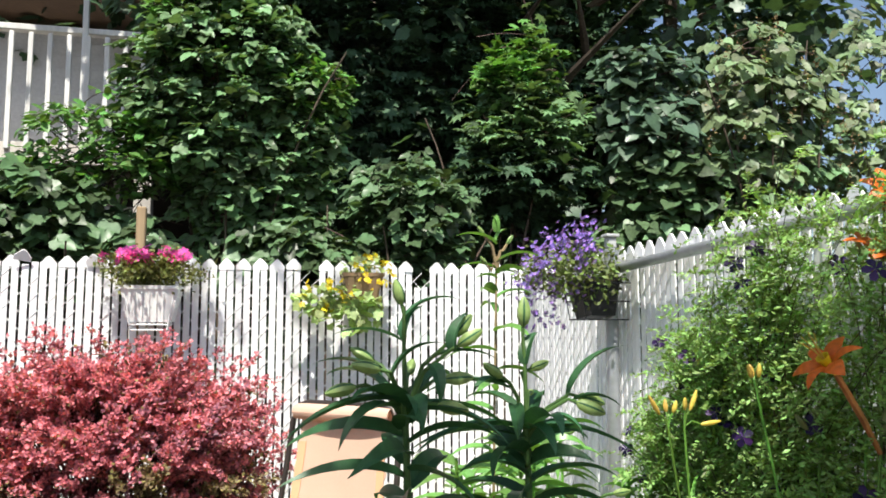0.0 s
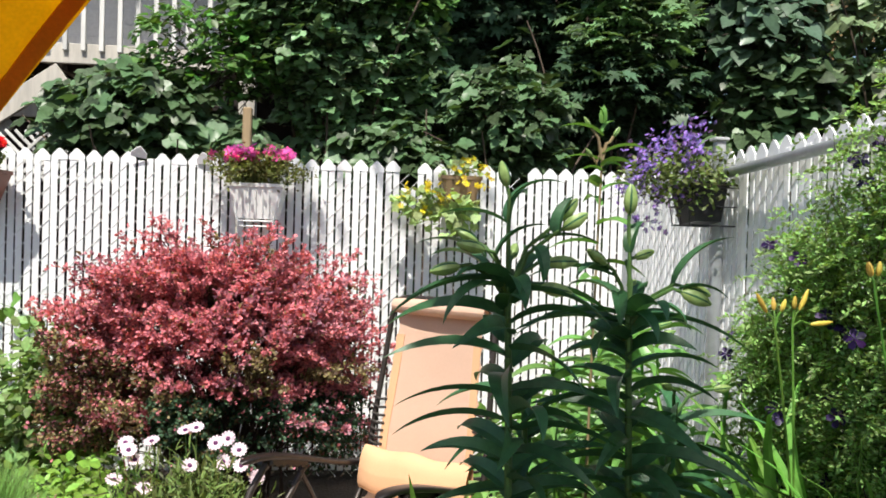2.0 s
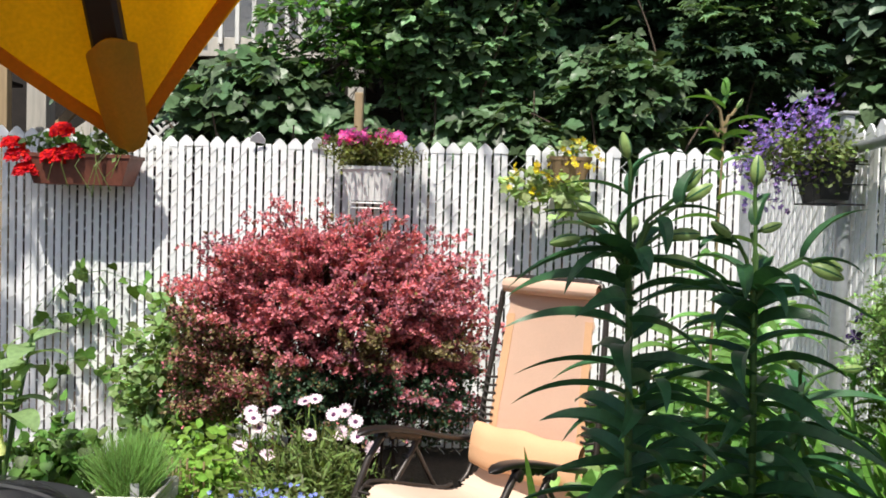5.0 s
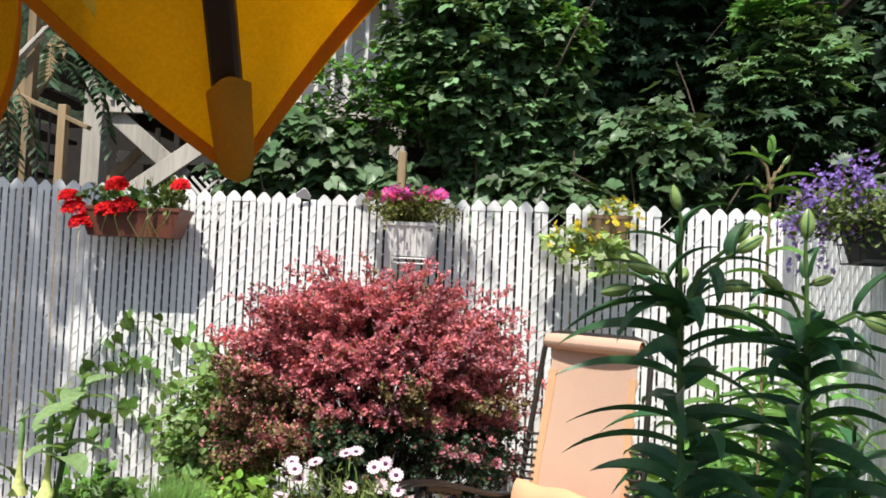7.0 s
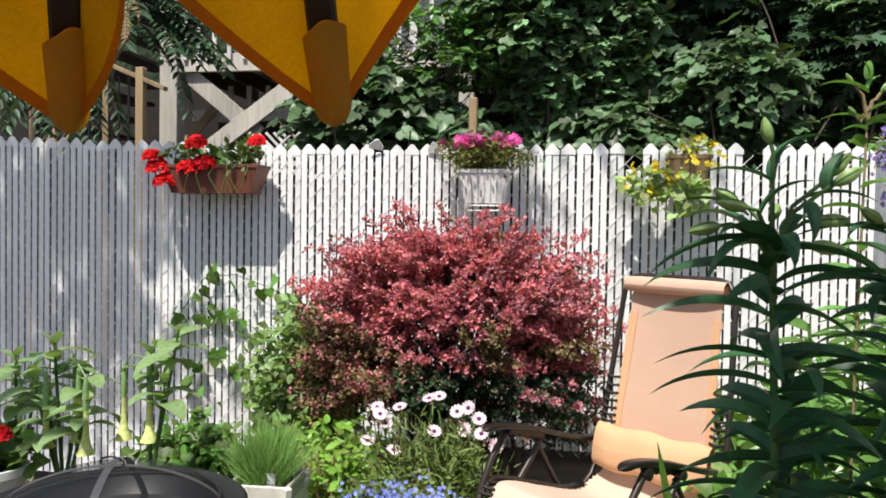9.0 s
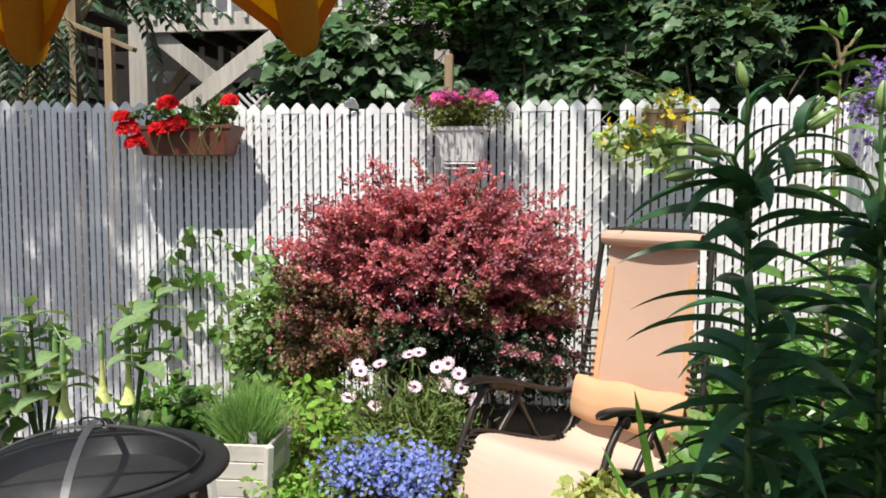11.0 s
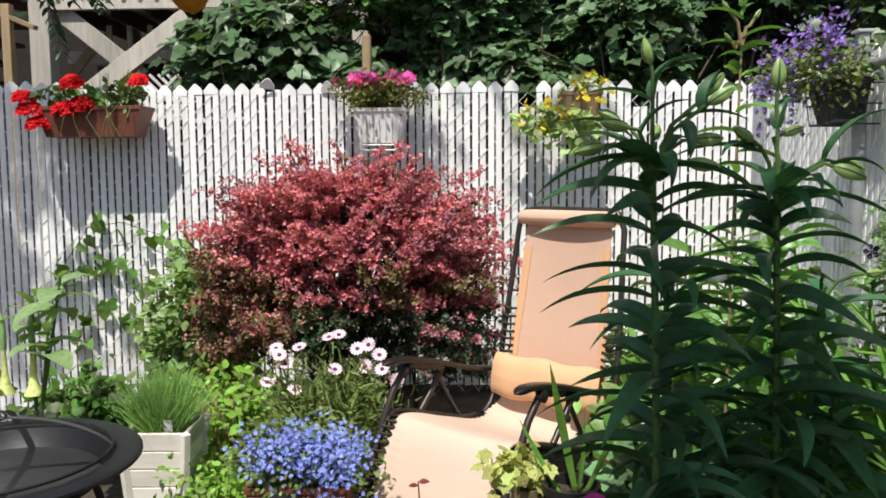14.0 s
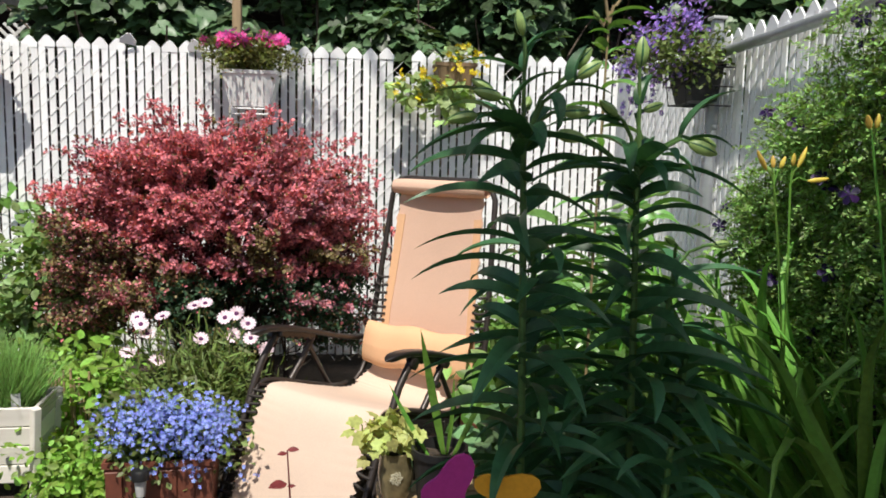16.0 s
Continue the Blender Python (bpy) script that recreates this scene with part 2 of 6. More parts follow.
# ---------------------------------------------------------------- mesh building
class Builder:
    """Collects vertices and faces of one mesh."""

    def __init__(self):
        self.v, self.f = [], []

    def add(self, verts, faces):
        n = len(self.v)
        self.v.extend(tuple(p) for p in verts)
        self.f.extend(tuple(i + n for i in q) for q in faces)
        return self

    def box(self, c, s, m=None, bev=0.004):
        """A chamfered box of size s about c, turned by m."""
        h = [x / 2 for x in s]
        b = min(bev, *(x * 0.49 for x in h))
        vs, idx = [], {}
        for sx in (-1, 1):
            for sy in (-1, 1):
                for sz in (-1, 1):
                    for ax in range(3):
                        p = [sx * (h[0] - b), sy * (h[1] - b), sz * (h[2] - b)]
                        p[ax] = (sx, sy, sz)[ax] * h[ax]
                        idx[(sx, sy, sz, ax)] = len(vs)
                        vs.append(Vector(p))
        fs = []
        for ax in range(3):
            o = [a for a in range(3) if a != ax]
            for s1 in (-1, 1):
                ring = []
                for u, w in ((-1, -1), (1, -1), (1, 1), (-1, 1)):
                    k = [0, 0, 0]
                    k[ax], k[o[0]], k[o[1]] = s1, u, w
                    ring.append(idx[(*k, ax)])
                fs.append(ring if (s1 > 0) == (ax != 1) else ring[::-1])
        for ax in range(3):
            o = [a for a in range(3) if a != ax]
            for u in (-1, 1):
                for w in (-1, 1):
                    k1, k2 = [0, 0, 0], [0, 0, 0]
                    k1[ax], k2[ax] = -1, 1
                    k1[o[0]] = k2[o[0]] = u
                    k1[o[1]] = k2[o[1]] = w
                    fs.append([idx[(*k1, o[0])], idx[(*k2, o[0])], idx[(*k2, o[1])], idx[(*k1, o[1])]])
        for sx in (-1, 1):
            for sy in (-1, 1):
                for sz in (-1, 1):
                    fs.append([idx[(sx, sy, sz, a)] for a in range(3)])
        c = Vector(c)
        return self.add([(c + (m @ p if m else p)) for p in vs], fs)

    def beam(self, a, b, w, d, bev=0.004):
        """A squared timber from a to b, w wide and d deep."""
        a, b = Vector(a), Vector(b)
        m = (b - a).to_track_quat("Z", "Y").to_matrix()
        return self.box((a + b) / 2, (w, d, (b - a).length), m, bev)

    def tube(self, pts, r, n=8, caps=True):
        pts = [Vector(p) for p in pts]
        rs = r if hasattr(r, "__len__") else [r] * len(pts)
        vs, fs = [], []
        prev = None
        for i, p in enumerate(pts):
            d = (pts[min(i + 1, len(pts) - 1)] - pts[max(i - 1, 0)]).normalized()
            side = prev if prev is not None else (Vector((0, 0, 1)) if abs(d.z) < 0.9 else Vector((1, 0, 0)))
            u = (side - d * side.dot(d)).normalized()
            w = d.cross(u)
            prev = u
            for k in range(n):
                a = 2 * math.pi * k / n
                vs.append(p + (u * math.cos(a) + w * math.sin(a)) * rs[i])
        for i in range(len(pts) - 1):
            for k in range(n):
                fs.append((i * n + k, i * n + (k + 1) % n, (i + 1) * n + (k + 1) % n, (i + 1) * n + k))
        if caps:
            fs += [tuple(range(n))[::-1], tuple(range((len(pts) - 1) * n, len(pts) * n))]
        return self.add(vs, fs)

    def lathe(self, prof, n=24, c=(0, 0, 0), m=None):
        """A turned body from (radius, height) pairs."""
        c = Vector(c)
        vs = []
        for r, z in prof:
            for k in range(n):
                p = Vector((r * math.cos(2 * math.pi * k / n), r * math.sin(2 * math.pi * k / n), z))
                vs.append(c + (m @ p if m else p))
        fs = [(i * n + k, i * n + (k + 1) % n, (i + 1) * n + (k + 1) % n, (i + 1) * n + k) for i in range(len(prof) - 1) for k in range(n)]
        fs += [tuple(range(n))[::-1], tuple(range((len(prof) - 1) * n, len(prof) * n))]
        return self.add(vs, fs)

    def grid(self, fn, nu, nv, thick=0.0):
        """A sheet fn(u, v), u and v from 0 to 1, given a thickness along its normal."""
        pts = [[Vector(fn(i / nu, j / nv)) for j in range(nv + 1)] for i in range(nu + 1)]
        top, bot = [], []
        for i in range(nu + 1):
            for j in range(nv + 1):
                du = pts[min(i + 1, nu)][j] - pts[max(i - 1, 0)][j]
                dv = pts[i][min(j + 1, nv)] - pts[i][max(j - 1, 0)]
                nn = du.cross(dv)
                nn = nn.normalized() if nn.length > 1e-9 else Vector((0, 0, 1))
                top.append(pts[i][j] + nn * thick / 2)
                bot.append(pts[i][j] - nn * thick / 2)
        k = nv + 1
        fs = [(i * k + j, (i + 1) * k + j, (i + 1) * k + j + 1, i * k + j + 1) for i in range(nu) for j in range(nv)]
        if not thick:
            return self.add(top, fs)
        o = len(top)
        fs2 = [tuple(q + o for q in reversed(f)) for f in fs]
        edge = [(i, 0) for i in range(nu)] + [(nu, j) for j in range(nv)] + [(i, nv) for i in range(nu, 0, -1)] + [(0, j) for j in range(nv, 0, -1)]
        ids = [i * k + j for i, j in edge]
        rim = [(ids[q], ids[(q + 1) % len(ids)], ids[(q + 1) % len(ids)] + o, ids[q] + o)[::-1] for q in range(len(ids))]
        return self.add(top + bot, fs + fs2 + rim)

    def mesh(self, name, mat, smooth=False):
        me = bpy.data.meshes.new(name)
        me.from_pydata(self.v, [], self.f)
        me.materials.append(mat)
        if smooth:
            me.polygons.foreach_set("use_smooth", [True] * len(me.polygons))
            me.set_sharp_from_angle(angle=radians(40))
        me.update()
        return me


def part(name, b, mat, parent=None, label="", smooth=False, place=None):
    """One mesh object from a Builder or a ready mesh, under a thing or a part."""
    me = b.mesh(name, mat, smooth) if isinstance(b, Builder) else b
    ob = new(name, me)
    if parent is not None:
        ob.parent = parent
    if place is not None:
        ob.matrix_basis = place
    return tagged(ob, label)


def thing(name, m, label, category, group="", kind=""):
    ob = new(name)
    ob.empty_display_size = 0.1
    ob.matrix_basis = m
    return tagged(ob, label, category, group, kind)


# leaf outlines: vertices (across, along, lift) and faces, one unit long
OVATE = ([(0, 0, 0), (-.26, .25, .05), (0, .3, -.02), (.26, .25, .05), (-.3, .5, .05), (0, .55, -.02), (.3, .5, .05), (-.17, .8, .0), (.17, .8, .0), (0, 1, -.08)],
         [(0, 2, 1), (0, 3, 2), (1, 2, 5, 4), (2, 3, 6, 5), (4, 5, 9, 7), (5, 6, 8, 9)])
HEART = ([(0, .08, 0), (-.2, -.06, .04), (-.43, .12, .07), (-.42, .42, .03), (-.22, .72, -.02), (0, 1, -.12), (.22, .72, -.02), (.42, .42, .03), (.43, .12, .07), (.2, -.06, .04), (0, .5, -.03)],
         [(0, 10, 2, 1), (10, 4, 3, 2), (10, 5, 4), (10, 6, 5), (10, 8, 7, 6), (0, 9, 8, 10)])
LOBED = ([(0, .1, 0), (-.28, -.05, .03), (-.5, .22, .02), (-.40, .36, .04), (-.47, .66, -.02), (-.27, .68, .03), (0, 1, -.1), (.27, .68, .03), (.47, .66, -.02), (.40, .36, .04), (.5, .22, .02), (.28, -.05, .03), (0, .45, -.02)],
         [(0, 12, 2, 1), (12, 3, 2), (12, 5, 4, 3), (12, 6, 5), (12, 7, 6), (12, 9, 8, 7), (12, 10, 9), (0, 11, 10, 12)])
SMALL = ([(0, 0, 0), (-.3, .55, .06), (0, 1, -.03), (.3, .55, .06)], [(0, 2, 1), (0, 3, 2)])
MAPLE = ([(0, 0, 0), (-.22, -.09, -.02), (-.22, .13, .03), (-.56, .27, -.08), (-.29, .40, .03), (-.40, .74, -.10), (-.14, .62, .02), (0, 1, -.14),
          (.14, .62, .02), (.40, .74, -.10), (.29, .40, .03), (.56, .27, -.08), (.22, .13, .03), (.22, -.09, -.02), (0, .34, -.03)],
         [(14, 1, 0), (14, 2, 1), (14, 3, 2), (14, 4, 3), (14, 5, 4), (14, 6, 5), (14, 7, 6), (14, 8, 7), (14, 9, 8), (14, 10, 9), (14, 11, 10), (14, 12, 11), (14, 13, 12), (14, 0, 13)])
GRAPE = ([(0, .05, 0), (-.24, -.06, .02), (-.44, .14, .0), (-.46, .36, -.06), (-.30, .46, .03), (-.24, .72, -.02), (0, 1, -.16),
          (.24, .72, -.02), (.30, .46, .03), (.46, .36, -.06), (.44, .14, .0), (.24, -.06, .02), (0, .36, -.05)],
         [(12, 1, 0), (12, 2, 1), (12, 3, 2), (12, 4, 3), (12, 5, 4), (12, 6, 5), (12, 7, 6), (12, 8, 7), (12, 9, 8), (12, 10, 9), (12, 11, 10), (12, 0, 11)])
SPOON = ([(0, 0, 0), (-.17, .35, .02), (-.36, .72, .06), (-.16, .98, .02), (.16, .98, .02), (.36, .72, .06), (.17, .35, .02), (0, .6, -.03)],
         [(0, 7, 2, 1), (7, 3, 2), (7, 4, 3), (7, 5, 4), (0, 6, 5, 7)])
BLADE = ([(-.05, 0, 0), (.05, 0, 0), (-.07, .4, .0), (.07, .4, .0), (-.05, .75, -.05), (.05, .75, -.05), (0, 1, -.16)], [(0, 1, 3, 2), (2, 3, 5, 4), (4, 5, 6)])
PETAL = ([(0, 0, 0), (-.35, .6, .06), (-.2, .95, .0), (.2, .95, .0), (.35, .6, .06), (0, .6, -.04)], [(0, 5, 1), (5, 3, 2, 1), (5, 4, 3), (0, 4, 5)])


def unit(a):
    return a / np.maximum(np.linalg.norm(a, axis=-1, keepdims=True), 1e-9)


def scatter(name, shape, pos, along, up, size, mat, parent=None, label="", width=1.0):
    """Many small leaves or petals as one mesh: each at pos, pointing along, facing up, size long."""
    pos, along, up = (np.asarray(a, float) for a in (pos, along, up))
    n = len(pos)
    size = np.broadcast_to(np.asarray(size, float), (n,))[:, None, None]
    y = unit(along)
    x = unit(np.cross(y, up))
    z = np.cross(x, y)
    tv = np.array(shape[0], float)
    tv[:, 0] *= width
    v = pos[:, None, :] + size * (tv[None, :, 0, None] * x[:, None, :] + tv[None, :, 1, None] * y[:, None, :] + tv[None, :, 2, None] * z[:, None, :])
    k = len(tv)
    loops = np.concatenate([np.array(f) for f in shape[1]])
    counts = np.array([len(f) for f in shape[1]])
    all_loops = (loops[None] + (np.arange(n) * k)[:, None]).ravel()
    all_counts = np.tile(counts, n)
    me = bpy.data.meshes.new(name)
    me.vertices.add(n * k)
    me.vertices.foreach_set("co", v.astype(np.float32).ravel())
    me.loops.add(len(all_loops))
    me.loops.foreach_set("vertex_index", all_loops.astype(np.int32))
    me.polygons.add(len(all_counts))
    me.polygons.foreach_set("loop_start", np.concatenate([[0], np.cumsum(all_counts)[:-1]]).astype(np.int32))
    me.polygons.foreach_set("use_smooth", np.ones(len(all_counts), bool))
    me.materials.append(mat)
    me.update(calc_edges=True)
    me.validate()
    return tagged(part(name, me, mat, parent, label), kind="stuff")


def rand_dirs(n):
    return unit(RNG.normal(size=(n, 3)))


def clumped(c, rad, clumps, per, spread, hollow=0.5, floor=None):
    """Leaf places in clumps about an ellipsoid, with the outward way of each."""
    d = rand_dirs(clumps)
    rr = hollow + (1 - hollow) * RNG.random(clumps) ** 0.6
    lump = 1 + 0.18 * np.sin(5 * d[:, 0] + 3) * np.cos(4 * d[:, 2] + 1) + 0.1 * RNG.normal(size=clumps)
    cc = np.array(c) + d * rr[:, None] * np.array(rad) * lump[:, None]
    pos = (cc[:, None] + RNG.normal(size=(clumps, per, 3)) * np.array(spread)).reshape(-1, 3)
    out = unit(pos - np.array(c))
    if floor is not None:
        keep = pos[:, 2] > floor
        pos, out = pos[keep], out[keep]
    return pos, out


# ---------------------------------------------------------------- ground and fences
g = Builder()
GX = [-60, -30, -12] + [-8 + .2 * i for i in range(56)] + [6, 12, 30, 60]
GY = [-40, -20, -8] + [-3 + .2 * i for i in range(46)] + [7, 12, 30, 80]


def ground_z(x, y):
    """Level bed with a hollow along the left part of the back fence and small unevenness."""
    step = lambda a, b, q: max(0.0, min(1.0, (q - a) / (b - a)))
    near = -3 < y < 6 and -8 < x < 3
    return -.36 * step(-1.75, -2.15, x) * step(2.95, 3.5, y) * step(6.2, 5.2, y) + (.008 * math.sin(7 * x) * math.cos(6 * y) - .008 if near else -.008)


g.grid(lambda u, v: (GX[round(u * (len(GX) - 1))], GY[round(v * (len(GY) - 1))], ground_z(GX[round(u * (len(GX) - 1))], GY[round(v * (len(GY) - 1))])), len(GX) - 1, len(GY) - 1)
tagged(part("ground", g, M["soil"]), "dark bare garden soil with sparse grass", "ground", kind="structure")

PITCH, FENCE_Y, SIDE_X, TOP = 0.046, 4.45, 1.76, 1.80


def slat_mesh(h):
    b = Builder()
    b.box((0, 0, h / 2), (0.0345, 0.007, h), None, 0.002)
    return b.mesh("slat", M["slat"])


def cap_mesh():
    """A pointed picket tip that joins two slats."""
    b = Builder()
    prof = [(-0.042, -0.012), (0.042, -0.012), (0.042, 0.012), (0.012, 0.046), (0, 0.052), (-0.012, 0.046), (-0.042, 0.012)]
    n = len(prof)
    vs = [(x, y, z) for y in (-0.0045, 0.0045) for x, z in prof]
    fs = [tuple(range(n)), tuple(range(n, 2 * n))[::-1]] + [(i, i + n, (i + 1) % n + n, (i + 1) % n) for i in range(n)]
    b.add(vs, fs)
    return b.mesh("picket_tip", M["slat"])


SLATS = [slat_mesh(h) for h in (1.74, 1.735, 1.745)]
SHORT = slat_mesh(1.63)
DEEP = slat_mesh(2.14)
TIP = cap_mesh()


def fence(name, count, m, rise, short, no_tip, label, deep=-1):
    """Chain-link fence with white slats woven in, count slats long, from m along its x."""
    f = thing(name, m, label, "fence", kind="structure")
    top = lambda x: rise(x)
    for i in range(count):
        x = (i + 0.5) * PITCH
        me = SHORT if i in short else DEEP if i < deep else SLATS[i % 3]
        part("slat", me, None, f, place=pose(x, R.uniform(-.0015, .0015), 0.05 - (.4 if i < deep else 0) + top(x) + R.uniform(-.004, .004), R.uniform(-.1, .1), R.uniform(-.1, .1), R.uniform(-2, 2)))
    for i in range(0, count - 1, 2):
        if i in no_tip or i in short:
            continue
        x = (i + 1) * PITCH
        part("picket_tip", TIP, None, f, place=pose(x, R.uniform(-.003, .003), TOP - 0.02 + top(x) + R.uniform(-.006, .006), R.uniform(-2, 2), R.uniform(-1.5, 1.5), R.uniform(-3, 3)))
    w = Builder()
    for i in range(count):
        x0 = i * PITCH
        z = 0.06 + (0.046 if i % 2 else 0.0) - (.368 if i < deep else 0)
        while z < TOP - 0.05:
            zz = z + top(x0)
            w.tube([(x0 - .002, -.002, zz - .002), (x0 + PITCH * .12, -0.0050, zz + .0055), (x0 + PITCH * .88, -0.0050, zz + .0405), (x0 + PITCH + .002, -.002, zz + .048)], 0.0020, 4, False)
            w.tube([(x0, 0.001, zz), (x0 + PITCH * .5, 0.0085, zz - .023), (x0 + PITCH, 0.001, zz - .046)], 0.0019, 3, False)
            z += 0.092
    tagged(part("wire_mesh", w, M["wire"], f, "diamond wire mesh"), kind="stuff")
    return f


N_BACK = 174
x_start = SIDE_X - N_BACK * PITCH


def left_rise(x):
    wx = x + x_start
    return max(0.0, (-1.75 - wx)) * 0.032


gap1 = {i for i in range(N_BACK) if 0.40 < x_start + (i + .5) * PITCH < 0.47}
gap2 = {i for i in range(N_BACK) if 1.02 < x_start + (i + .5) * PITCH < 1.13}
back_fence = fence("fence_back", N_BACK, pose(x_start, FENCE_Y, 0), left_rise, gap1 | gap2, {i for i in range(N_BACK) if -1.11 < x_start + (i + 1) * PITCH < -1.03 or -0.76 < x_start + (i + 1) * PITCH < -0.68}, "white slatted chain-link fence with pointed picket tips", int((-1.75 - x_start) / PITCH))
part("picket_tip", TIP, None, back_fence, "loose drooping picket tip", place=pose(-1.075 - x_start, -0.03, TOP + 0.01, 28, 9, 14))
part("picket_tip", TIP, None, back_fence, "loose drooping picket tip", place=pose(-0.72 - x_start, -0.025, TOP - 0.01, 20, -6, -8))
N_SIDE = 122
side_fence = fence("fence_side", N_SIDE, pose(SIDE_X, FENCE_Y, 0, 0, 0, -90), lambda x: x * 0.022 - 0.045, set(), set(), "white slatted chain-link fence with a steel top rail")
b = Builder()
b.tube([(SIDE_X - 0.05, 3.25, 1.71), (SIDE_X - 0.05, 1.5, 1.775), (SIDE_X - 0.05, -1.1, 1.86)], 0.022, 12)
part("top_rail", b, M["steel"], side_fence, "grey steel pipe rail", True, side_fence.matrix_basis.inverted())
for y, top in ((4.39, 1.84), (3.22, 1.81), (0.6, 1.86)):
    b = Builder()
    b.lathe([(0.03, 0), (0.03, top - 0.03), (0.034, top - 0.028), (0.034, top - 0.008), (0.018, top), (0.002, top + .002)], 14, (SIDE_X - 0.045, y, 0))
    part("fence_post", b, M["steel"], side_fence, "", True, side_fence.matrix_basis.inverted())
# square lantern cap on the fence post
b = Builder()
b.box((SIDE_X - .045, 3.22, 1.835), (.045, .045, .05), None, .006)
b.box((SIDE_X - .045, 3.22, 1.868), (.066, .066, .014), None, .006)
part("post_cap", b, M["greypot"], side_fence, "grey square post cap", False, side_fence.matrix_basis.inverted())
b = Builder()
b.box((SIDE_X - .10, 3.18, 1.62), (.02, .03, .20), None, .004)
part("hanging_bracket", b, M["iron"], side_fence, "black pot bracket", False, side_fence.matrix_basis.inverted())


# ---------------------------------------------------------------- lounge chair
def lounge_chair(m):
    c = thing("lounge_chair", m, "reclining tan fabric lounger laced to a dark tube frame", "lounge chair")
    HW, SW = 0.245, 0.296

    def prof(v):
        """Side line of the sling from top of the back to the foot end: forward and height."""
        pts = [(-.205, 1.13), (-.16, .86), (-.12, .64), (-.09, .47), (-.03, .335), (.08, .287), (.30, .345), (.50, .408), (.59, .395), (.68, .24), (.765, .05)]
        t = v * (len(pts) - 1)
        i = min(int(t), len(pts) - 2)
        p0, p1 = Vector(pts[max(i - 1, 0)]), Vector(pts[i])
        p2, p3 = Vector(pts[i + 1]), Vector(pts[min(i + 2, len(pts) - 1)])
        s = t - i
        q = 0.5 * (2 * p1 + (p2 - p0) * s + (2 * p0 - 5 * p1 + 4 * p2 - p3) * s * s + (3 * p1 - p0 - 3 * p2 + p3) * s ** 3)
        return q.x, q.y

    def cloth(v0, v1, lace, hw):
        def fn(u, w):
            v = v0 + (v1 - v0) * w
            y, z = prof(v)
            half = (hw if v > .46 else HW + .022 * min(1, max(0, (1.08 - z) / .5)) + (hw - HW) * max(0, (v - .36) / .10)) - 0.030 - lace * (0.012 if v < .7 else 0.020 if v > .8 else .004) * abs(math.sin(w * math.pi * (13 if v < .4 else 36)))
            x = (u - .5) * 2 * half
            sag = 0.018 * (1 - (2 * u - 1) ** 2)
            return (x, y - sag * (0.9 if v < .35 else 0.1), z - sag * (0.2 if v < .35 else 0.9) + 0.0025 * math.sin(9 * v + 3 * u))
        b = Builder()
        b.grid(fn, 16, 52 if v1 < .5 else 180, 0.004)
        return b
    sling = part("back_sling", cloth(0.0, 0.36, 1, HW), M["canvas"], c, "tan fabric", True)
    for s in (-1, 1):
        b = Builder()
        b.grid(lambda u, w, s=s: (s * (HW + .022 * min(1, w * 1.7) - .036 - .036 * u), prof(.05 + .30 * w)[0] + .004 - .018 * (1 - (1 - .15 * u) ** 2) * .9, prof(.05 + .30 * w)[1]), 2, 30, .0025)
        part("side_band", b, M["pillow"], sling, "darker tan edge band", True)
    part("seat_sling", cloth(0.365, 1.0, 1, SW), M["seatcloth"], c, "tan fabric coloured paler for the sun on it", True)
    # tubes
    b = Builder()
    side = [prof(v) for v in np.linspace(0.02, 0.46, 10)]
    flare = lambda z: HW + .012 + .028 * min(1, max(0, (1.08 - z) / .5))
    left = [(-flare(z), y - .008, z) for y, z in side]
    right = [(flare(z), y - .008, z) for y, z in side]
    arch = [(-HW + .02, -.212, 1.155), (-HW + .06, -.216, 1.165), (HW - .06, -.216, 1.165), (HW - .02, -.212, 1.155)]
    b.tube(left[::-1] + arch + right, 0.0125, 10)
    part("back_frame", b, M["tube"], c, "bronze steel tube", True)
    for s in (-1, 1):
        b = Builder()
        b.tube([(s * (SW + .010), *prof(v)) for v in np.linspace(0.48, 1.0, 20)], 0.0125, 10)
        part("seat_rail", b, M["tube"], c, "", True)
        # crossed legs, brace and side bar
        for nm, line, r in (("front_leg", [(.478, .575), (.545, .50), (.605, .39), (.735, .013)], .0135), ("rear_leg", [(.295, .515), (.177, .335), (-.08, .013)], .010),
                            ("strut", [(.262, .535), (.325, .455), (.392, .385)], .0125), ("side_bar", [(.585, .410), (.25, .322), (-.075, .235)], .0115)):
            b = Builder()
            b.tube([(s * (.300 if nm == "side_bar" else .312), y, z) for y, z in line], r, 10)
            part(nm, b, M["tube"], c, "", True)
        # flat arm, dished along its top, with a rounded drooping front
        b = Builder()

        def arm(u, w, s=s):
            y = -.085 + .70 * w
            zc = .472 + .142 * (3 * w * w - 2 * w ** 3) + .012 * math.sin(math.pi * w) - .008 * max(0, (w - .86) / .14) ** 2
            half = .020 + .008 * math.sin(w * 3.0) + .004 * max(0, w - .7)
            a = 2 * math.pi * u
            ca, sa = math.cos(a), math.sin(a)
            round_end = min(1.0, math.sqrt(max(0.0, (1 - w) / .05)), math.sqrt(max(0.0, (w + .02) / .05)))
            return (s * .305 + half * math.copysign(abs(ca) ** .55, ca) * round_end, y, zc + (.011 if sa > 0 else .013) * math.copysign(abs(sa) ** .6, sa) * round_end)
        b.grid(arm, 20, 34)
        rest = part("armrest", b, M["armpl"], c, "dark brown moulded plastic", True)
